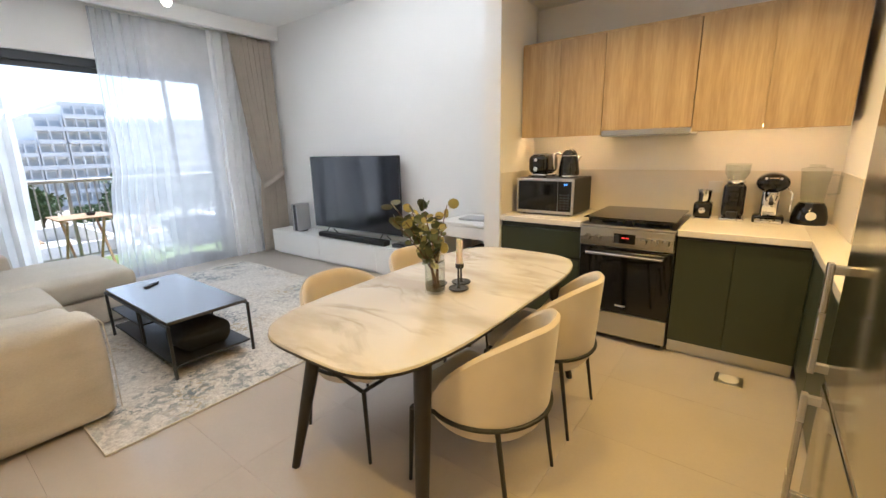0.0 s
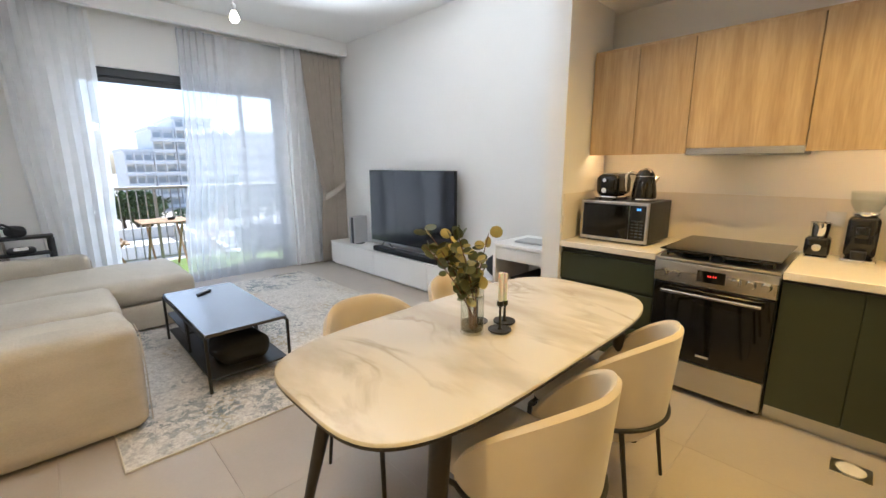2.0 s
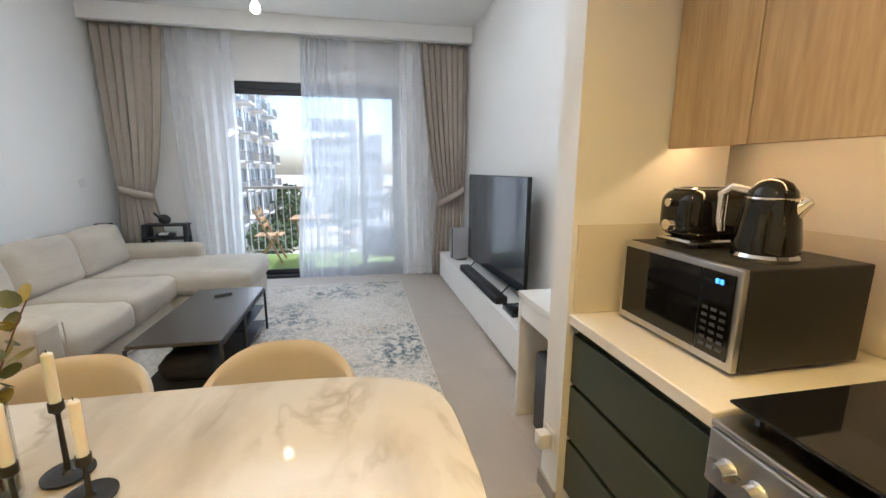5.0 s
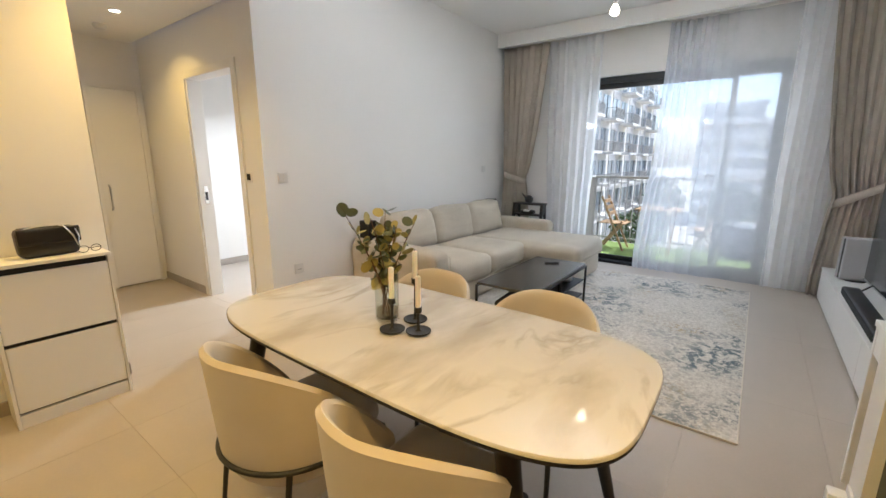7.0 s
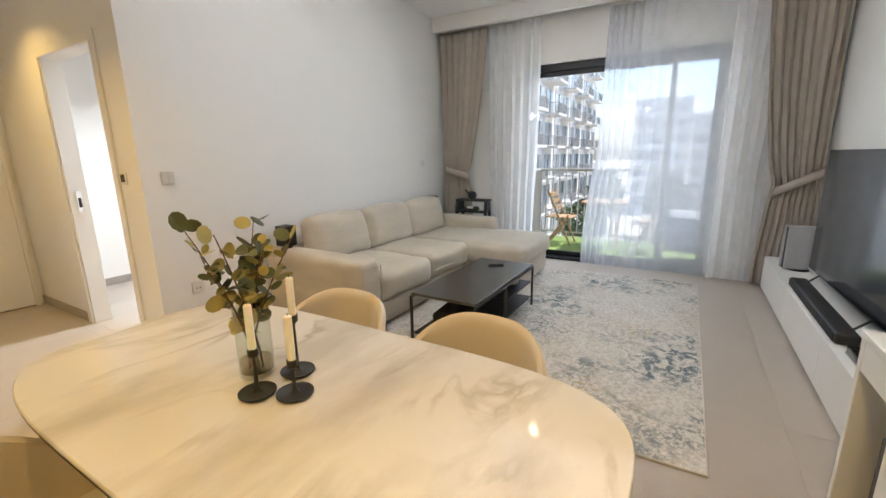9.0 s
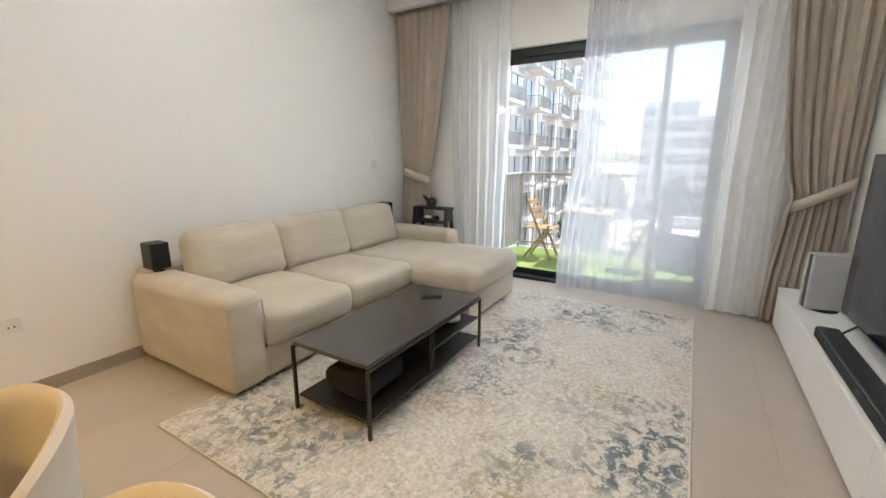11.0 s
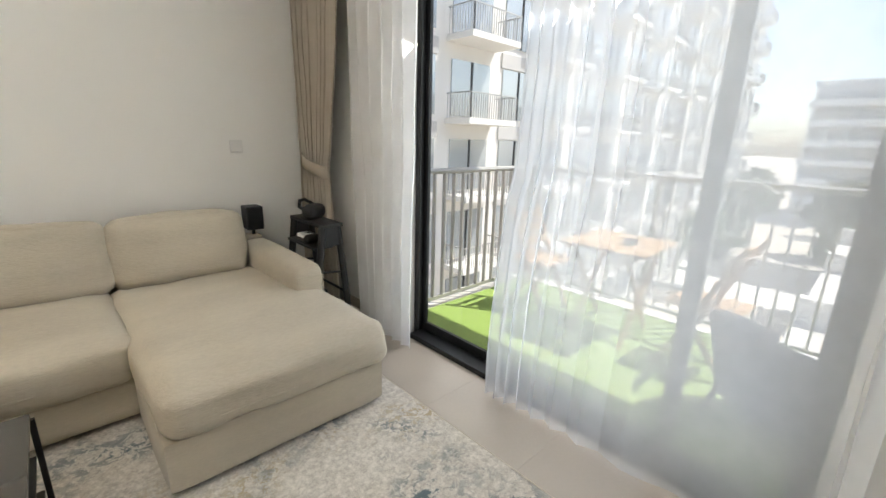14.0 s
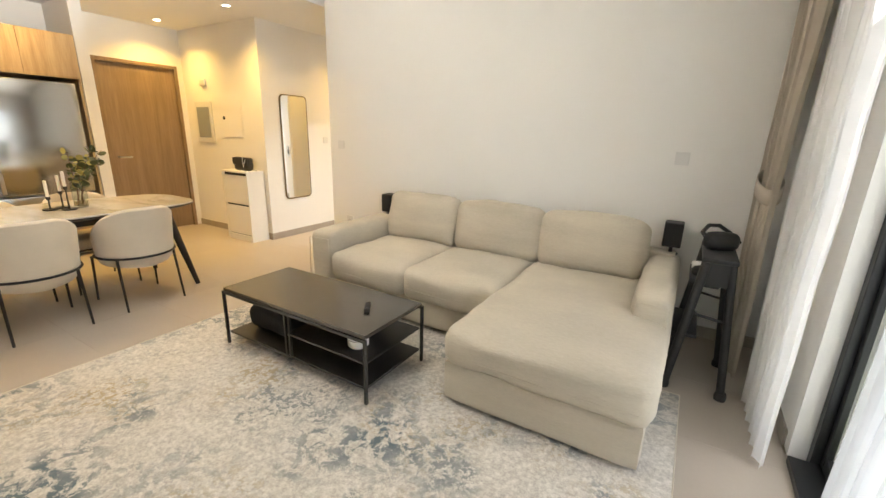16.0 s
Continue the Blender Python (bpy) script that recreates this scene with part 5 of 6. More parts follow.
e = thing("fuse_panel", pose(0.54, PANEL_Y, 1.48), "recessed fuse panel with a grey cover in the wall", "fuse box")
part("frame", B(-0.19, 0.19, 0.001, 0.022, -0.27, 0.27, bevel=0.004), M_PLATE, e)
part("cover", B(-0.14, 0.14, 0.0225, 0.03, -0.20, 0.20, bevel=0.003), mat("panel_cover", (0.30, 0.32, 0.33), 0.3), e, "grey panel cover")
e = thing("access_panel", pose(-0.05, PANEL_Y, 1.54), "flush white access panel in the hall wall", "access panel")
part("frame", B(-0.24, 0.24, 0.001, 0.006, -0.25, 0.25, bevel=0.002, seg=1), M_WALL, e)
part("cover", B(-0.225, 0.225, 0.0065, 0.010, -0.235, 0.235, bevel=0.002, seg=1), M_WALL, e)
part("latch", B(0.12, 0.16, 0.0105, 0.016, -0.02, 0.02, bevel=0.002, seg=1), M_BLACK, e)
e = thing("door_chime", pose(0.48, PANEL_Y, 1.99), "small white door chime on the wall", "door chime")
part("case", B(-0.06, 0.06, 0.001, 0.03, -0.04, 0.04, bevel=0.008, seg=2), M_PLATE, e, smooth=True)


# ---- wall fittings ----
def wall_plate(name, m, label, category, rockers=2, w=0.045, h=0.045):
    """A plate in the xz plane facing +y."""
    p = thing(name, m, label, category)
    part("plate", B(-w, w, 0.0005, 0.010, -h, h, bevel=0.003), M_PLATE, p)
    for k in range(rockers):
        x = -w + 0.008 + (2 * w - 0.016) * k / max(1, rockers)
        part("rocker", B(x + 0.001, x + (2 * w - 0.016) / max(1, rockers) - 0.001, 0.0105, 0.013, -h + 0.008, h - 0.008, bevel=0.001, seg=1), M_PLATE, p)
    return p


wall_plate("light_switch", pose(-1.965, S_WALL, 1.275), "white rocker light switch on the wall", "light switch")
o = wall_plate("socket", pose(-2.06, S_WALL, 0.45), "white wall socket low on the wall", "socket", 0, 0.045, 0.045)
for x in (-0.012, 0.012):
    part("hole", B(x - 0.003, x + 0.003, 0.0102, 0.0112, -0.012, 0.0), M_BLACK, o)
wall_plate("light_switch", pose(-5.25, S_WALL, 1.30), "white wall switch beside the curtain", "light switch", 1)
t = wall_plate("thermostat", pose(COR_X, -0.45, 1.277, 0, 0, -90), "white thermostat with a dark display", "thermostat", 0, 0.043, 0.043)
part("display", B(-0.028, 0.028, 0.0103, 0.0115, -0.022, 0.03), M_BLACKGLASS, t, "dark display")
wall_plate("light_switch", pose(MIR_X, -1.20, 1.28, 0, 0, 90), "white rocker switch on the mirror wall", "light switch", 2)
o = wall_plate("socket", pose(-1.69, 3.44, 0.30, 0, 0, 180), "white socket with a charger low on the stub wall", "socket", 0)
part("charger", B(-0.028, 0.028, 0.0105, 0.065, -0.04, 0.03, bevel=0.008), M_PLATE, o, smooth=True)
o = wall_plate("socket", pose(-0.13, K_WALL - 0.012, 1.13, 0, 0, 180), "white socket on the splashback", "socket", 1)

# ---- lamps with their fittings ----
def pendant(x, y, z):
    p = thing("pendant_bulb", pose(x, y, z), "bare warm bulb on a short cord below the ceiling", "pendant lamp")
    part("cord", T([(0, 0, 0.10), (0, 0, CEIL - z - 0.02)], 0.003, seg=6), M_PLATE, p)
    part("ceiling_rose", lathe([(0.045, CEIL - z - 0.001), (0.045, CEIL - z - 0.012), (0.01, CEIL - z - 0.03), (0, CEIL - z - 0.03)], 20), M_PLATE, p, smooth=True)
    part("socket", lathe([(0.016, 0.045), (0.019, 0.05), (0.019, 0.095), (0.008, 0.105), (0, 0.105)], 18), M_GREYBOX, p, "grey lamp holder", smooth=True)
    part("bulb", lathe([(0, -0.042), (0.02, -0.037), (0.034, -0.02), (0.036, 0.0), (0.028, 0.022), (0.015, 0.045), (0, 0.046)], 24), M_BULB, p, "glowing round bulb", smooth=True)


pendant(-3.73, 1.935, 2.63)


def downlight(x, y, z):
    d = thing("downlight", pose(x, y, z), "small round recessed ceiling downlight, lit", "downlight", "ceiling downlights")
    part("trim_ring", lathe([(0.038, -0.001), (0.05, -0.001), (0.05, -0.006), (0.04, -0.010), (0.038, -0.004)], 24), M_PLATE, d, smooth=True)
    part("lens", lathe([(0, -0.002), (0.0375, -0.002), (0.0375, -0.0035), (0, -0.0035)], 20), M_SPOT, d)


SPOTS = [(-0.80, 3.05, KITCHEN_W * 0.75), (0.10, 2.95, KITCHEN_W * 1.3), (0.1, 1.70, HALL_W * 0.45), (0.55, 0.25, HALL_W * 0.9), (-0.85, 0.25, HALL_W * 1.1), (-1.31, -1.48, HALL_W * 0.7)]
for x, y, w in SPOTS:
    downlight(x, y, LOW)
    downlight_lamp(x, y, LOW - 0.02, w, WARM)
# unseen downlight, added to brighten the room behind the doorway
downlight(-2.9, -1.3, 2.72)
downlight_lamp(-2.9, -1.3, 2.70, 20, COOL)
b = thing("smoke_detector", pose(-1.35, -2.05, LOW), "round white smoke detector on the ceiling", "smoke detector")
part("case", lathe([(0.055, -0.001), (0.055, -0.02), (0.04, -0.04), (0, -0.042)], 24), M_PLATE, b, smooth=True)


# ---- sofa end and window corner ----
def step_stool():
    """A folding two-tread stool; its legs spread along x."""
    t = thing("step_stool", pose(-5.535, 0.42, 0), "black folding step stool standing open behind the sofa arm", "step stool")
    part("top_tread", B(-0.085, 0.085, -0.235, 0.235, 0.795, 0.82, bevel=0.006), M_BLACK, t, smooth=True)
    part("step", B(-0.02, 0.125, -0.205, 0.205, 0.645, 0.665, bevel=0.005), M_BLACK, t, smooth=True)
    part("step", B(0.035, 0.165, -0.205, 0.205, 0.33, 0.352, bevel=0.005), M_BLACK, t, smooth=True)
    for sy in (-1, 1):
        y = sy * 0.215
        part("front_leg", T([(0.06, y, 0.795), (0.155, y * 1.06, 0.012)], 0.025, seg=10), M_BLACK, t, smooth=True)
        part("back_leg", T([(-0.06, y * 0.94, 0.795), (-0.135, y * 1.0, 0.012)], 0.022, seg=10), M_BLACK, t, smooth=True)
        part("brace", T([(-0.10, y * 0.97, 0.46), (0.10, y * 1.03, 0.49)], 0.008, seg=8), M_BLACKSTEEL, t, smooth=True)
        part("side_plate", B(-0.055, 0.05, y - 0.006, y + 0.006, 0.66, 0.794, bevel=0.004), M_BLACK, t)
        for x in (-0.135, 0.155):
            part("rubber_foot", lathe([(0, 0), (0.030, 0), (0.032, 0.025), (0.027, 0.045), (0, 0.045)], 14), M_BLACK, t, at=(x, y * (1.0 if x < 0 else 1.06), 0), smooth=True)
    part("rear_rung", T([(-0.112, -0.21, 0.30), (-0.112, 0.21, 0.30)], 0.009, seg=8), M_BLACKSTEEL, t, smooth=True)


step_stool()
v = thing("vr_headset", pose(-5.535, 0.40, 0.82, 0, 0, 30), "black headset resting on the step stool", "headset")
part("visor", cushion(-0.09, 0.09, -0.05, 0.05, 0.002, 0.10, r=0.035, crown=(0, 0.01, 0.005), n=7), M_BLACK, v, smooth=True)
part("strap", T([(-0.085, 0.03, 0.05), (-0.08, -0.06, 0.09), (-0.03, -0.09, 0.125), (0.03, -0.09, 0.125), (0.08, -0.06, 0.09), (0.085, 0.03, 0.05)], 0.012), M_BLACK, v, smooth=True)
c = thing("game_controller", pose(-5.475, 0.42, 0.665), "black and white controllers on the stool's step", "controller")
part("body", cushion(-0.06, 0.06, -0.10, 0.10, 0.001, 0.055, r=0.025, crown=(0, 0, 0.008), n=6), M_BLACK, c, smooth=True)
part("trim", B(-0.02, 0.062, -0.05, 0.05, 0.035, 0.062, bevel=0.008), M_WHITE, c, smooth=True)
for x, y, z in ((-5.28, -0.10, 0.868), (-2.77, -0.05, 0.83)):
    s = thing("surround_speaker", pose(x, y, 0.632), "small black surround speaker standing on the sofa arm", "speaker", "surround speakers")
    z -= 0.632
    part("cabinet", B(-0.06, 0.06, -0.06, 0.07, z - 0.175, z, bevel=0.008), M_BLACK, s)
    part("grille", B(-0.054, 0.054, 0.0705, 0.075, z - 0.169, z - 0.006, bevel=0.003), mat("grille_cloth", (0.01, 0.01, 0.011), 0.95, bump=0.4), s)
    part("stand", lathe([(0, 0.0), (0.05, 0.0), (0.05, 0.01), (0.012, 0.015), (0.012, z - 0.175), (0, z - 0.175)], 20), M_BLACK, s)


# ---- balcony ----
BX, BY0, BY1 = -7.82, 0.64, 4.40
setting("balcony_slab", B(BX - 0.1, W_OUT, BY0 - 0.12, BY1, -0.28, -0.05), M_PAVE, "concrete balcony slab", "balcony")
setting("balcony_ceiling", B(BX - 0.1, W_OUT, BY0 - 0.12, BY1, 3.05, 3.28), M_STUCCO, "underside of the balcony above", "balcony")
setting("balcony_side_wall", B(BX - 0.1, W_OUT, BY1, BY1 + 0.15, -0.28, 3.28), M_STUCCO, "white balcony end wall", "wall")
setting("facade", B(W_OUT - 0.02, W_OUT - 0.003, -6, BY0 - 0.13, -9, 8), M_STUCCO, "white outer wall of the building", "wall")
tf = tagged(part("turf", B(BX + 0.03, W_OUT - 0.01, BY0 + 0.02, BY1 - 0.01, -0.049, -0.030), M_GRASS), "bright green artificial turf on the balcony", "turf", "", "stuff")


def railing():
    r = thing("balcony_railing", pose(0, 0, 0), "grey painted steel balcony railing with upright bars", "railing")
    part("top_rail", T([(W_OUT + 0.0, BY0, 1.14), (BX, BY0, 1.14)], 0.024), M_RAIL, r, smooth=True)
    part("top_rail", T([(BX, BY0, 1.14), (BX, BY1, 1.14)], 0.024), M_RAIL, r, smooth=True)
    part("bottom_rail", B(BX, W_OUT, BY0 - 0.012, BY0 + 0.012, 0.03, 0.055), M_RAIL, r)
    part("bottom_rail", B(BX - 0.012, BX + 0.012, BY0 + 0.014, BY1, 0.03, 0.055), M_RAIL, r)
    bar = B(-0.007, 0.007, -0.016, 0.016, 0.056, 1.118)
    first = part("bar", bar, M_RAIL, r)
    first.location = (BX, BY0 + 0.02, 0)
    k = 1
    def more(x, y, rz):
        ob = new("bar", first.data)
        ob.parent = r
        ob.matrix_basis = pose(x, y, 0, 0, 0, rz)
    n = int((BY1 - BY0) / 0.112)
    for i in range(1, n):
        more(BX, BY0 + 0.02 + i * 0.112, 90)
    for i in range(1, 16):
        more(BX + i * 0.112, BY0, 0)
    for y in (BY0, 1.9, 3.2):
        part("post", B(BX - 0.02, BX + 0.02, y - 0.02, y + 0.02, -0.049, 1.118), M_RAIL, r)


railing()


def folding_chair():
    """Faces +y; seat centre over the origin."""
    c = thing("folding_chair", pose(0, 0, 0), "folding acacia slat chair on the balcony", "folding chair", "balcony chairs")
    for x in (-0.18, 0.18):
        part("back_leg", B(x - 0.011, x + 0.011, -0.015, 0.015, 0, 0.96), M_TEAK, c).matrix_basis = pose(0, 0.20, 0.0, 24, 0, 0)
    for x in (-0.155, 0.155):
        part("front_leg", B(x - 0.011, x + 0.011, -0.015, 0.015, 0, 0.60), M_TEAK, c).matrix_basis = pose(0, -0.20, 0, -36, 0, 0)
    for i in range(5):
        y = -0.17 + i * 0.085
        part("seat_slat", B(-0.19, 0.19, y - 0.035, y + 0.035, 0.435, 0.452, bevel=0.003, seg=1), M_TEAK, c)
    for z in (0.60, 0.70, 0.80):
        y = 0.20 - z * math.tan(radians(24)) + 0.012
        part("back_slat", B(-0.168, 0.168, y - 0.01, y + 0.01, z - 0.03, z + 0.03, bevel=0.003, seg=1), M_TEAK, c)
    return c


fc = folding_chair()
fc.matrix_basis = pose(-7.21, 1.21, -0.03)
copy_thing(fc, pose(-7.18, 2.53, -0.03, 0, 0, 176))


def folding_table():
    t = thing("folding_table", pose(-7.24, 1.87, -0.03), "square folding slat table on the balcony", "folding table")
    for i in range(7):
        x = -0.28 + i * 0.093
        part("slat", B(x - 0.04, x + 0.04, -0.31, 0.31, 0.70, 0.718, bevel=0.003, seg=1), M_TEAK, t)
    for y in (-0.24, 0.24):
        part("batten", B(-0.31, 0.31, y - 0.015, y + 0.015, 0.672, 0.699), M_TEAK, t)
    for y, a in ((-0.21, 38), (0.18, 38), (-0.18, -38), (0.21, -38)):
        part("leg", B(-0.013, 0.013, -0.013, 0.013, 0, 0.86), M_TEAK, t).matrix_basis = pose(-math.copysign(0.265, a) * -1 * -1, y, 0, 0, a * 1.0, 0)
    ob = thing("ashtray", pose(-7.21, 1.97, 0.688), "small dark bowl on the balcony table", "bowl")
    part("bowl", lathe([(0, 0.001), (0.045, 0.001), (0.055, 0.035), (0.05, 0.036), (0.04, 0.012), (0, 0.01)], 20), M_BLACK, ob, smooth=True)


folding_table()


def lounge_chair():
    c = thing("lounge_chair", pose(-6.66, 3.08, -0.03, 0, 0, 60), "dark wicker tub chair with a white cushion on the balcony", "lounge chair")
    bm = bmesh.new()
    n, rows = 24, 8
    g = []
    for i in range(n + 1):
        a = radians(-125 + 250 * i / n)
        k = abs(a) / radians(125)
        row = []
        for j in range(rows + 1):
            v = j / rows
            z = 0.22 + v * (0.42 * (1 - 0.55 * k ** 2))
            r = 0.34 + 0.09 * v
            row.append(bm.verts.new((r * math.sin(a), -r * math.cos(a), z)))
        g.append(row)
    for i in range(n):
        for j in range(rows):
            bm.faces.new((g[i][j], g[i + 1][j], g[i + 1][j + 1], g[i][j + 1]))
    sh = part("shell", bm, mat("dark_wicker", (0.05, 0.055, 0.065), 0.7, var=0.3, scale=60, bump=0.8, bump_scale=120), c, smooth=True)
    md = sh.modifiers.new("thick", "SOLIDIFY")
    md.thickness = 0.03
    part("seat", lathe([(0, 0.20), (0.32, 0.20), (0.35, 0.23), (0, 0.24)], 28), M_BLACK, c, smooth=True)
    part("cushion", cushion(-0.28, 0.28, -0.26, 0.30, 0.242, 0.36, r=0.05, crown=(0, 0, 0.02), n=8), mat("white_canvas", (0.72, 0.70, 0.66), 0.9), c, "white seat cushion", smooth=True)
    for x in (-0.24, 0.24):
        for y in (-0.22, 0.24):
            part("leg", T([(x, y, 0.202), (x * 1.2, y * 1.2, 0)], [0.016, 0.012]), M_BLACKSTEEL, c, smooth=True)


lounge_chair()


# ---- outside ----
GZ = -11.0
setting("ground", B(-900, 300, -700, 700, GZ - 1, GZ), M_SAND, "sandy open ground reaching the horizon", "ground")
setting("road", B(-62, -50, -300, 300, GZ + 0.004, GZ + 0.03), M_ASPHALT, "grey street beyond the podium", "road")
setting("pavement", B(-50, -44, -300, 300, GZ + 0.004, GZ + 0.16), M_PAVE, "pale pavement along the street", "pavement")
pod = thing("podium", pose(0, 0, 0), "low pale podium roof with parapets below the balcony", "building")
part("roof", B(-40, -12, 2, 60, GZ, -4.2), M_PAVE, pod)
for y in (8, 16, 24, 34):
    part("parapet", B(-40, -12, y, y + 0.4, -4.2, -3.2), M_STUCCO, pod)
for x in (-40, -31, -22, -12.4):
    part("parapet", B(x, x + 0.4, 2, 60, -4.2, -3.3), M_STUCCO, pod)


def block(name, x0, x1, y0, y1, floors, z0, label, bays_x, bays_y, balconies=True, bands=False):
    """A block of flats; windows and balconies on its +y and +x faces."""
    h = 3.3
    # banded far blocks get paler wall and pane colours in place of haze
    skin = M_HAZEWALL if bands else M_STUCCO
    b = thing(name, pose(0, 0, 0), label, "building")
    part("wall", B(x0, x1, y0, y1, z0, z0 + floors * h), skin, b)
    part("roof", B(x0 - 0.3, x1 + 0.3, y0 - 0.3, y1 + 0.3, z0 + floors * h, z0 + floors * h + 0.9), skin, b)
    glass = {}
    def place(kind, bm_maker, material, loc, rz):
        if kind not in glass:
            glass[kind] = part(kind, bm_maker(), material, b).data
            ob = [o for o in b.children if o.data == glass[kind]][0]
        else:
            ob = new(kind, glass[kind])
            ob.parent = b
        ob.matrix_basis = pose(*loc, 0, 0, rz)
    faces = []
    if bays_y:
        w = (x1 - x0) / bays_y
        faces += [((x0 + (i + 0.5) * w, y1), 0, w, i) for i in range(bays_y)]
    if bays_x:
        w = (y1 - y0) / bays_x
        faces += [((x1, y0 + (i + 0.5) * w), -90, w, i) for i in range(bays_x)]
    for (x, y), rz, w, i in faces:
        tag = "_side" if rz else ""
        for f in range(floors):
            z = z0 + f * h
            place("window" + tag, lambda: B(-w * 0.36, w * 0.36, 0.003, 0.06, 0.25, 2.55), M_HAZEPANE if bands else M_FARGLASS, (x, y, z), rz)
            if bands:
                continue
            place("mullion" + tag, lambda: B(-0.05, 0.05, 0.062, 0.1, 0.25, 2.55), M_ALU, (x, y, z), rz)
            if i % 2 == 0:
                place("spandrel" + tag, lambda: B(-w * 0.40, w * 0.40, 0.003, 0.08, 2.6, 3.25), M_TAUPE, (x, y, z), rz)
            if balconies and i % 2 == 1:
                place("balcony" + tag, lambda: B(-w * 0.45, w * 0.45, 0.004, 1.5, -0.12, 0.12), skin, (x, y, z), rz)
                def bars():
                    bm = bmesh.new()
                    box(bm, -w * 0.45, w * 0.45, 1.44, 1.48, 1.1, 1.15)
                    for s in (-1, 1):
                        box(bm, s * w * 0.45 - 0.02, s * w * 0.45 + 0.02, 0.1, 1.44, 1.1, 1.15)
                        for q in range(9):
                            box(bm, s * w * 0.45 - 0.012, s * w * 0.45 + 0.012, 0.15 + q * 0.15, 0.175 + q * 0.15, 0.12, 1.1)
                    m = int(w * 0.9 / 0.14)
                    for q in range(m + 1):
                        xx = -w * 0.45 + w * 0.9 * q / m
                        box(bm, xx - 0.013, xx + 0.013, 1.45, 1.475, 0.12, 1.1)
                    return bm
                place("balcony_rail" + tag, bars, M_RAIL, (x, y, z), rz)
    if bands:
        for f in range(floors):
            z = z0 + f * h
            inset = 0.4 * (f % 3)
            part("balcony", B(x1 + 0.07, x1 + 2.0, y0 - 0.4 + inset, y1 + 0.4 - inset, z - 0.15, z + 0.12), skin, b)
            part("parapet", B(x1 + 1.85, x1 + 2.0, y0 - 0.4 + inset, y1 + 0.4 - inset, z + 0.121, z + 1.0), skin, b)
            for k in range(bays_x + 1):
                y = y0 + 0.2 + (y1 - y0 - 0.4) * k / bays_x
                part("fin", B(x1 + 0.07, x1 + 1.84, y - 0.15, y + 0.15, z + 0.121, z + h - 0.151), skin, b)
    return b


block("apartment_building", -72, -13.5, -26, -10.5, 10, GZ, "white block of flats with balconies beside ours", 4, 17)
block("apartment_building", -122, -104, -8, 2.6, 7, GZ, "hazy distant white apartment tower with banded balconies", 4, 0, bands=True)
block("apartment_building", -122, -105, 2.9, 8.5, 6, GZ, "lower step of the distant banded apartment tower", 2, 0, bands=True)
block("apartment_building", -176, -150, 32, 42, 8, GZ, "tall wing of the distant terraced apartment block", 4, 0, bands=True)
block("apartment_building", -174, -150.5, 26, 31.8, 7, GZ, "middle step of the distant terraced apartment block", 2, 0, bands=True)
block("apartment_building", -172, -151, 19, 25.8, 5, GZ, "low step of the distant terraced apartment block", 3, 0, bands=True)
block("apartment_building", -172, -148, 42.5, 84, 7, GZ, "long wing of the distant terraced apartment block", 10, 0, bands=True)


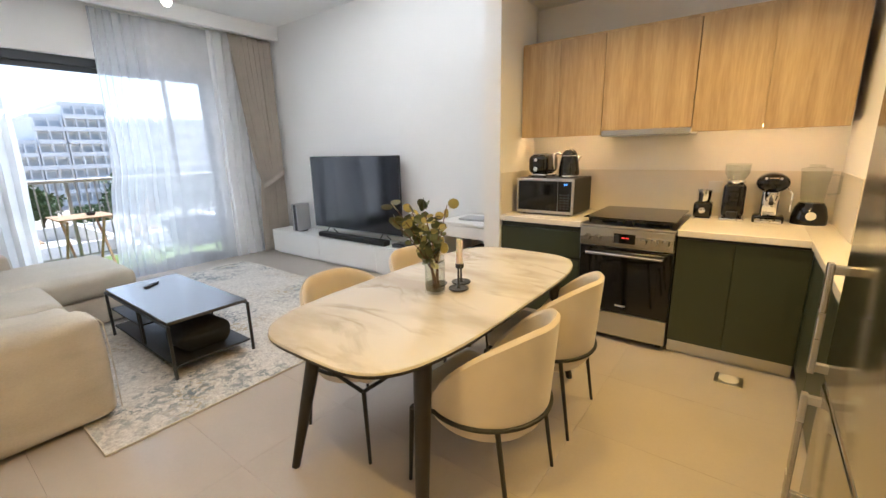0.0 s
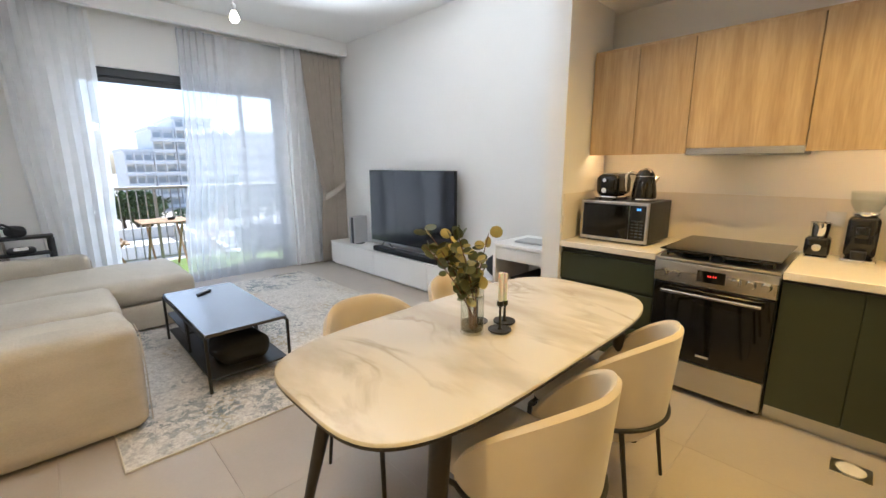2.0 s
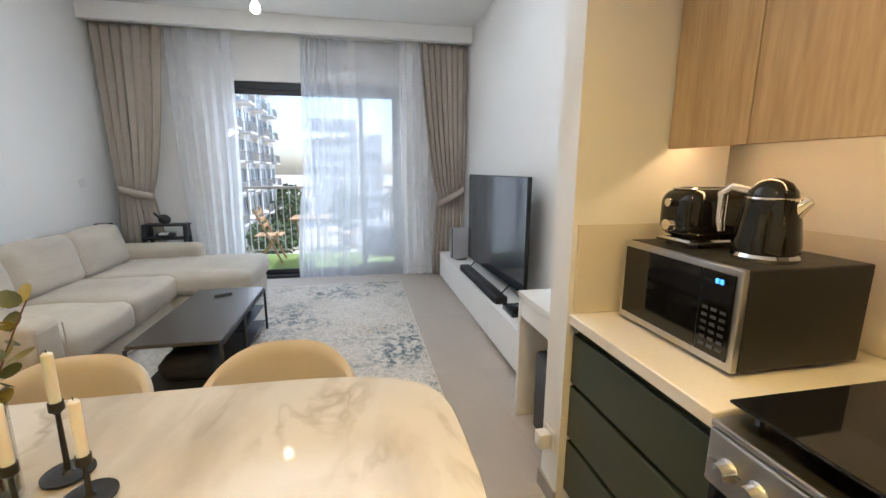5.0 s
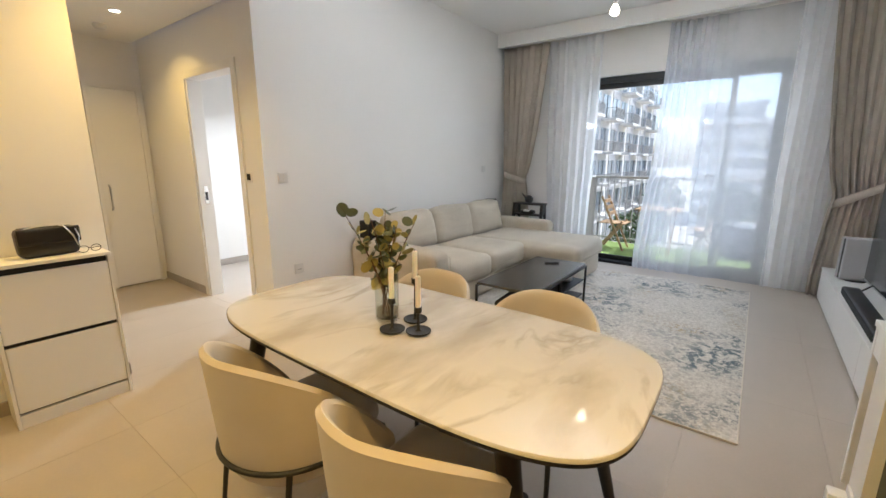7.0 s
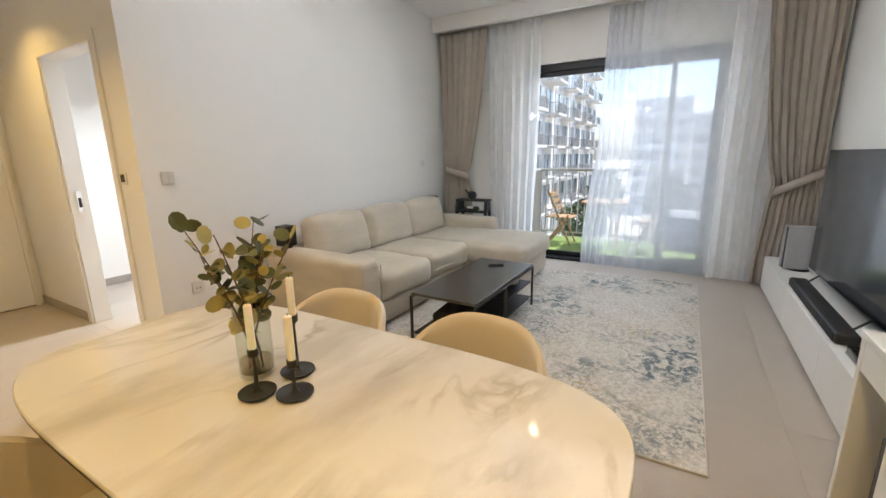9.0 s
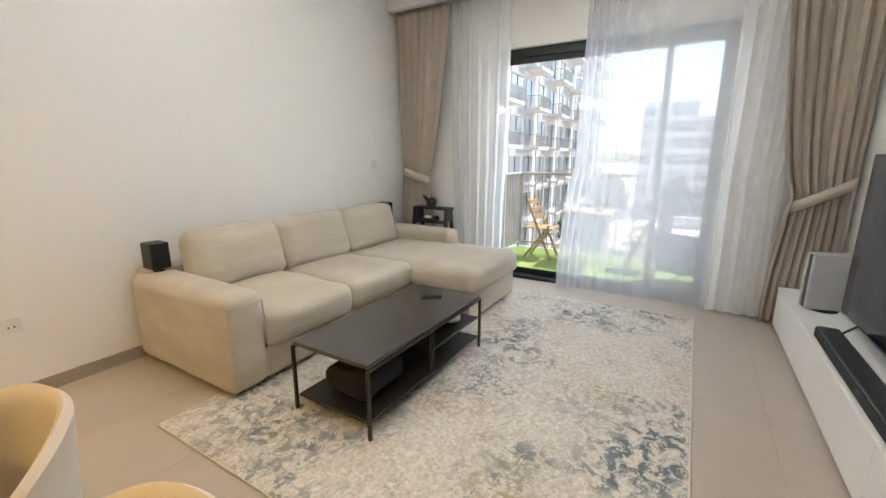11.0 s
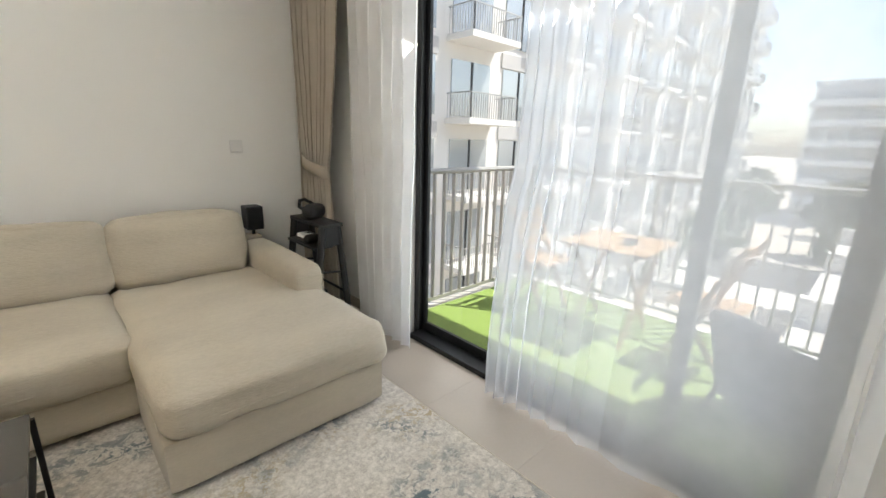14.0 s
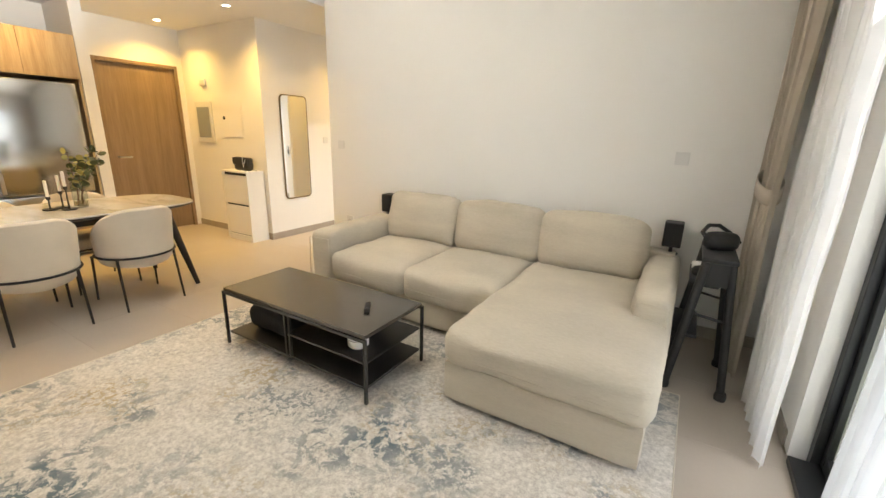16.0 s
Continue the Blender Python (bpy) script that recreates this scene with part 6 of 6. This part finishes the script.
def tree_mesh(seed):
    rng = random.Random(seed)
    bt = T([(0, 0, 0), (0.15, 0.1, 1.8), (0.1, -0.1, 3.2)], [0.22, 0.16, 0.09], seg=8)
    for i in range(5):
        a = rng.uniform(0, math.tau)
        tube(bt, [(0.12, 0, 2.2 + 0.2 * i), (1.0 * math.cos(a), 1.0 * math.sin(a), 3.3 + 0.25 * i)], [0.08, 0.03], seg=6)
    bl = bmesh.new()
    for i in range(900):
        a, u = rng.uniform(0, math.tau), rng.uniform(-1, 1)
        d = Vector((math.cos(a) * math.sqrt(1 - u * u), math.sin(a) * math.sqrt(1 - u * u), u * 0.75))
        p = d * rng.uniform(0.7, 1.0) * (2.0 + 0.7 * noise.noise(d * 2 + Vector((seed, 0, 0)))) + Vector((0, 0, 4.2))
        e1 = Vector((rng.uniform(-1, 1), rng.uniform(-1, 1), rng.uniform(-1, 1))).normalized() * rng.uniform(0.12, 0.26)
        e2 = e1.orthogonal().normalized() * e1.length * 0.7
        bl.faces.new([bl.verts.new(p + q) for q in (-e1, e2, e1, -e2)])
    return bt, bl


trees = []
for sd in range(3):
    t = thing("tree", pose(0, 0, GZ), "round leafy street tree beyond the podium", "tree", "street trees")
    bt, bl = tree_mesh(sd + 1)
    part("trunk", bt, M_BARK, t, smooth=True)
    part("crown", bl, M_TREE, t)
    trees.append(t)
rng = random.Random(8)
spots = [(rng.uniform(-86, -64), rng.uniform(-50, 95)) for _ in range(60)] + [(rng.uniform(-47, -43), y) for y in range(-6, 60, 9)]
for i, (x, y) in enumerate(spots):
    m = pose(x, y, GZ, 0, 0, rng.uniform(0, 360)) @ Matrix.Scale(rng.uniform(0.9, 1.5), 4)
    if i < 3:
        trees[i].matrix_basis = m
    else:
        copy_thing(trees[i % 3], m)


# ---- floor tiles, last ----
shapes = {}
def tile(x0, x1, y0, y1):
    w, d = round(x1 - x0, 3), round(y1 - y0, 3)
    key = (w, d)
    if key not in shapes:
        bm = B(-w / 2 + 0.0006, w / 2 - 0.0006, -d / 2 + 0.0006, d / 2 - 0.0006, -0.011, 0.0)
        first = part("tile", bm, M_TILE, floor)
        shapes[key] = first.data
        ob = first
    else:
        ob = new("tile", shapes[key])
        ob.parent = floor
    ob.location = ((x0 + x1) / 2, (y0 + y1) / 2, 0)


def cuts(a, z, step, start):
    out = [a]
    v = start
    while v < z - 0.01:
        if v > a + 0.01:
            out.append(round(v, 3))
        v += step
    return out + [z]


def tiled(x0, x1, y0, y1):
    xs, ys = cuts(x0, x1, 1.2, -6.5), cuts(y0, y1, 0.6, -3.1)
    for a, c in zip(xs, xs[1:]):
        for e, g in zip(ys, ys[1:]):
            tile(a, c, e, g)


tiled(-5.92, 1.03, -0.22, 4.20)
tiled(-1.80, -0.69, -2.6, -0.22)
tiled(-4.2, -1.80, -2.7, -0.37)
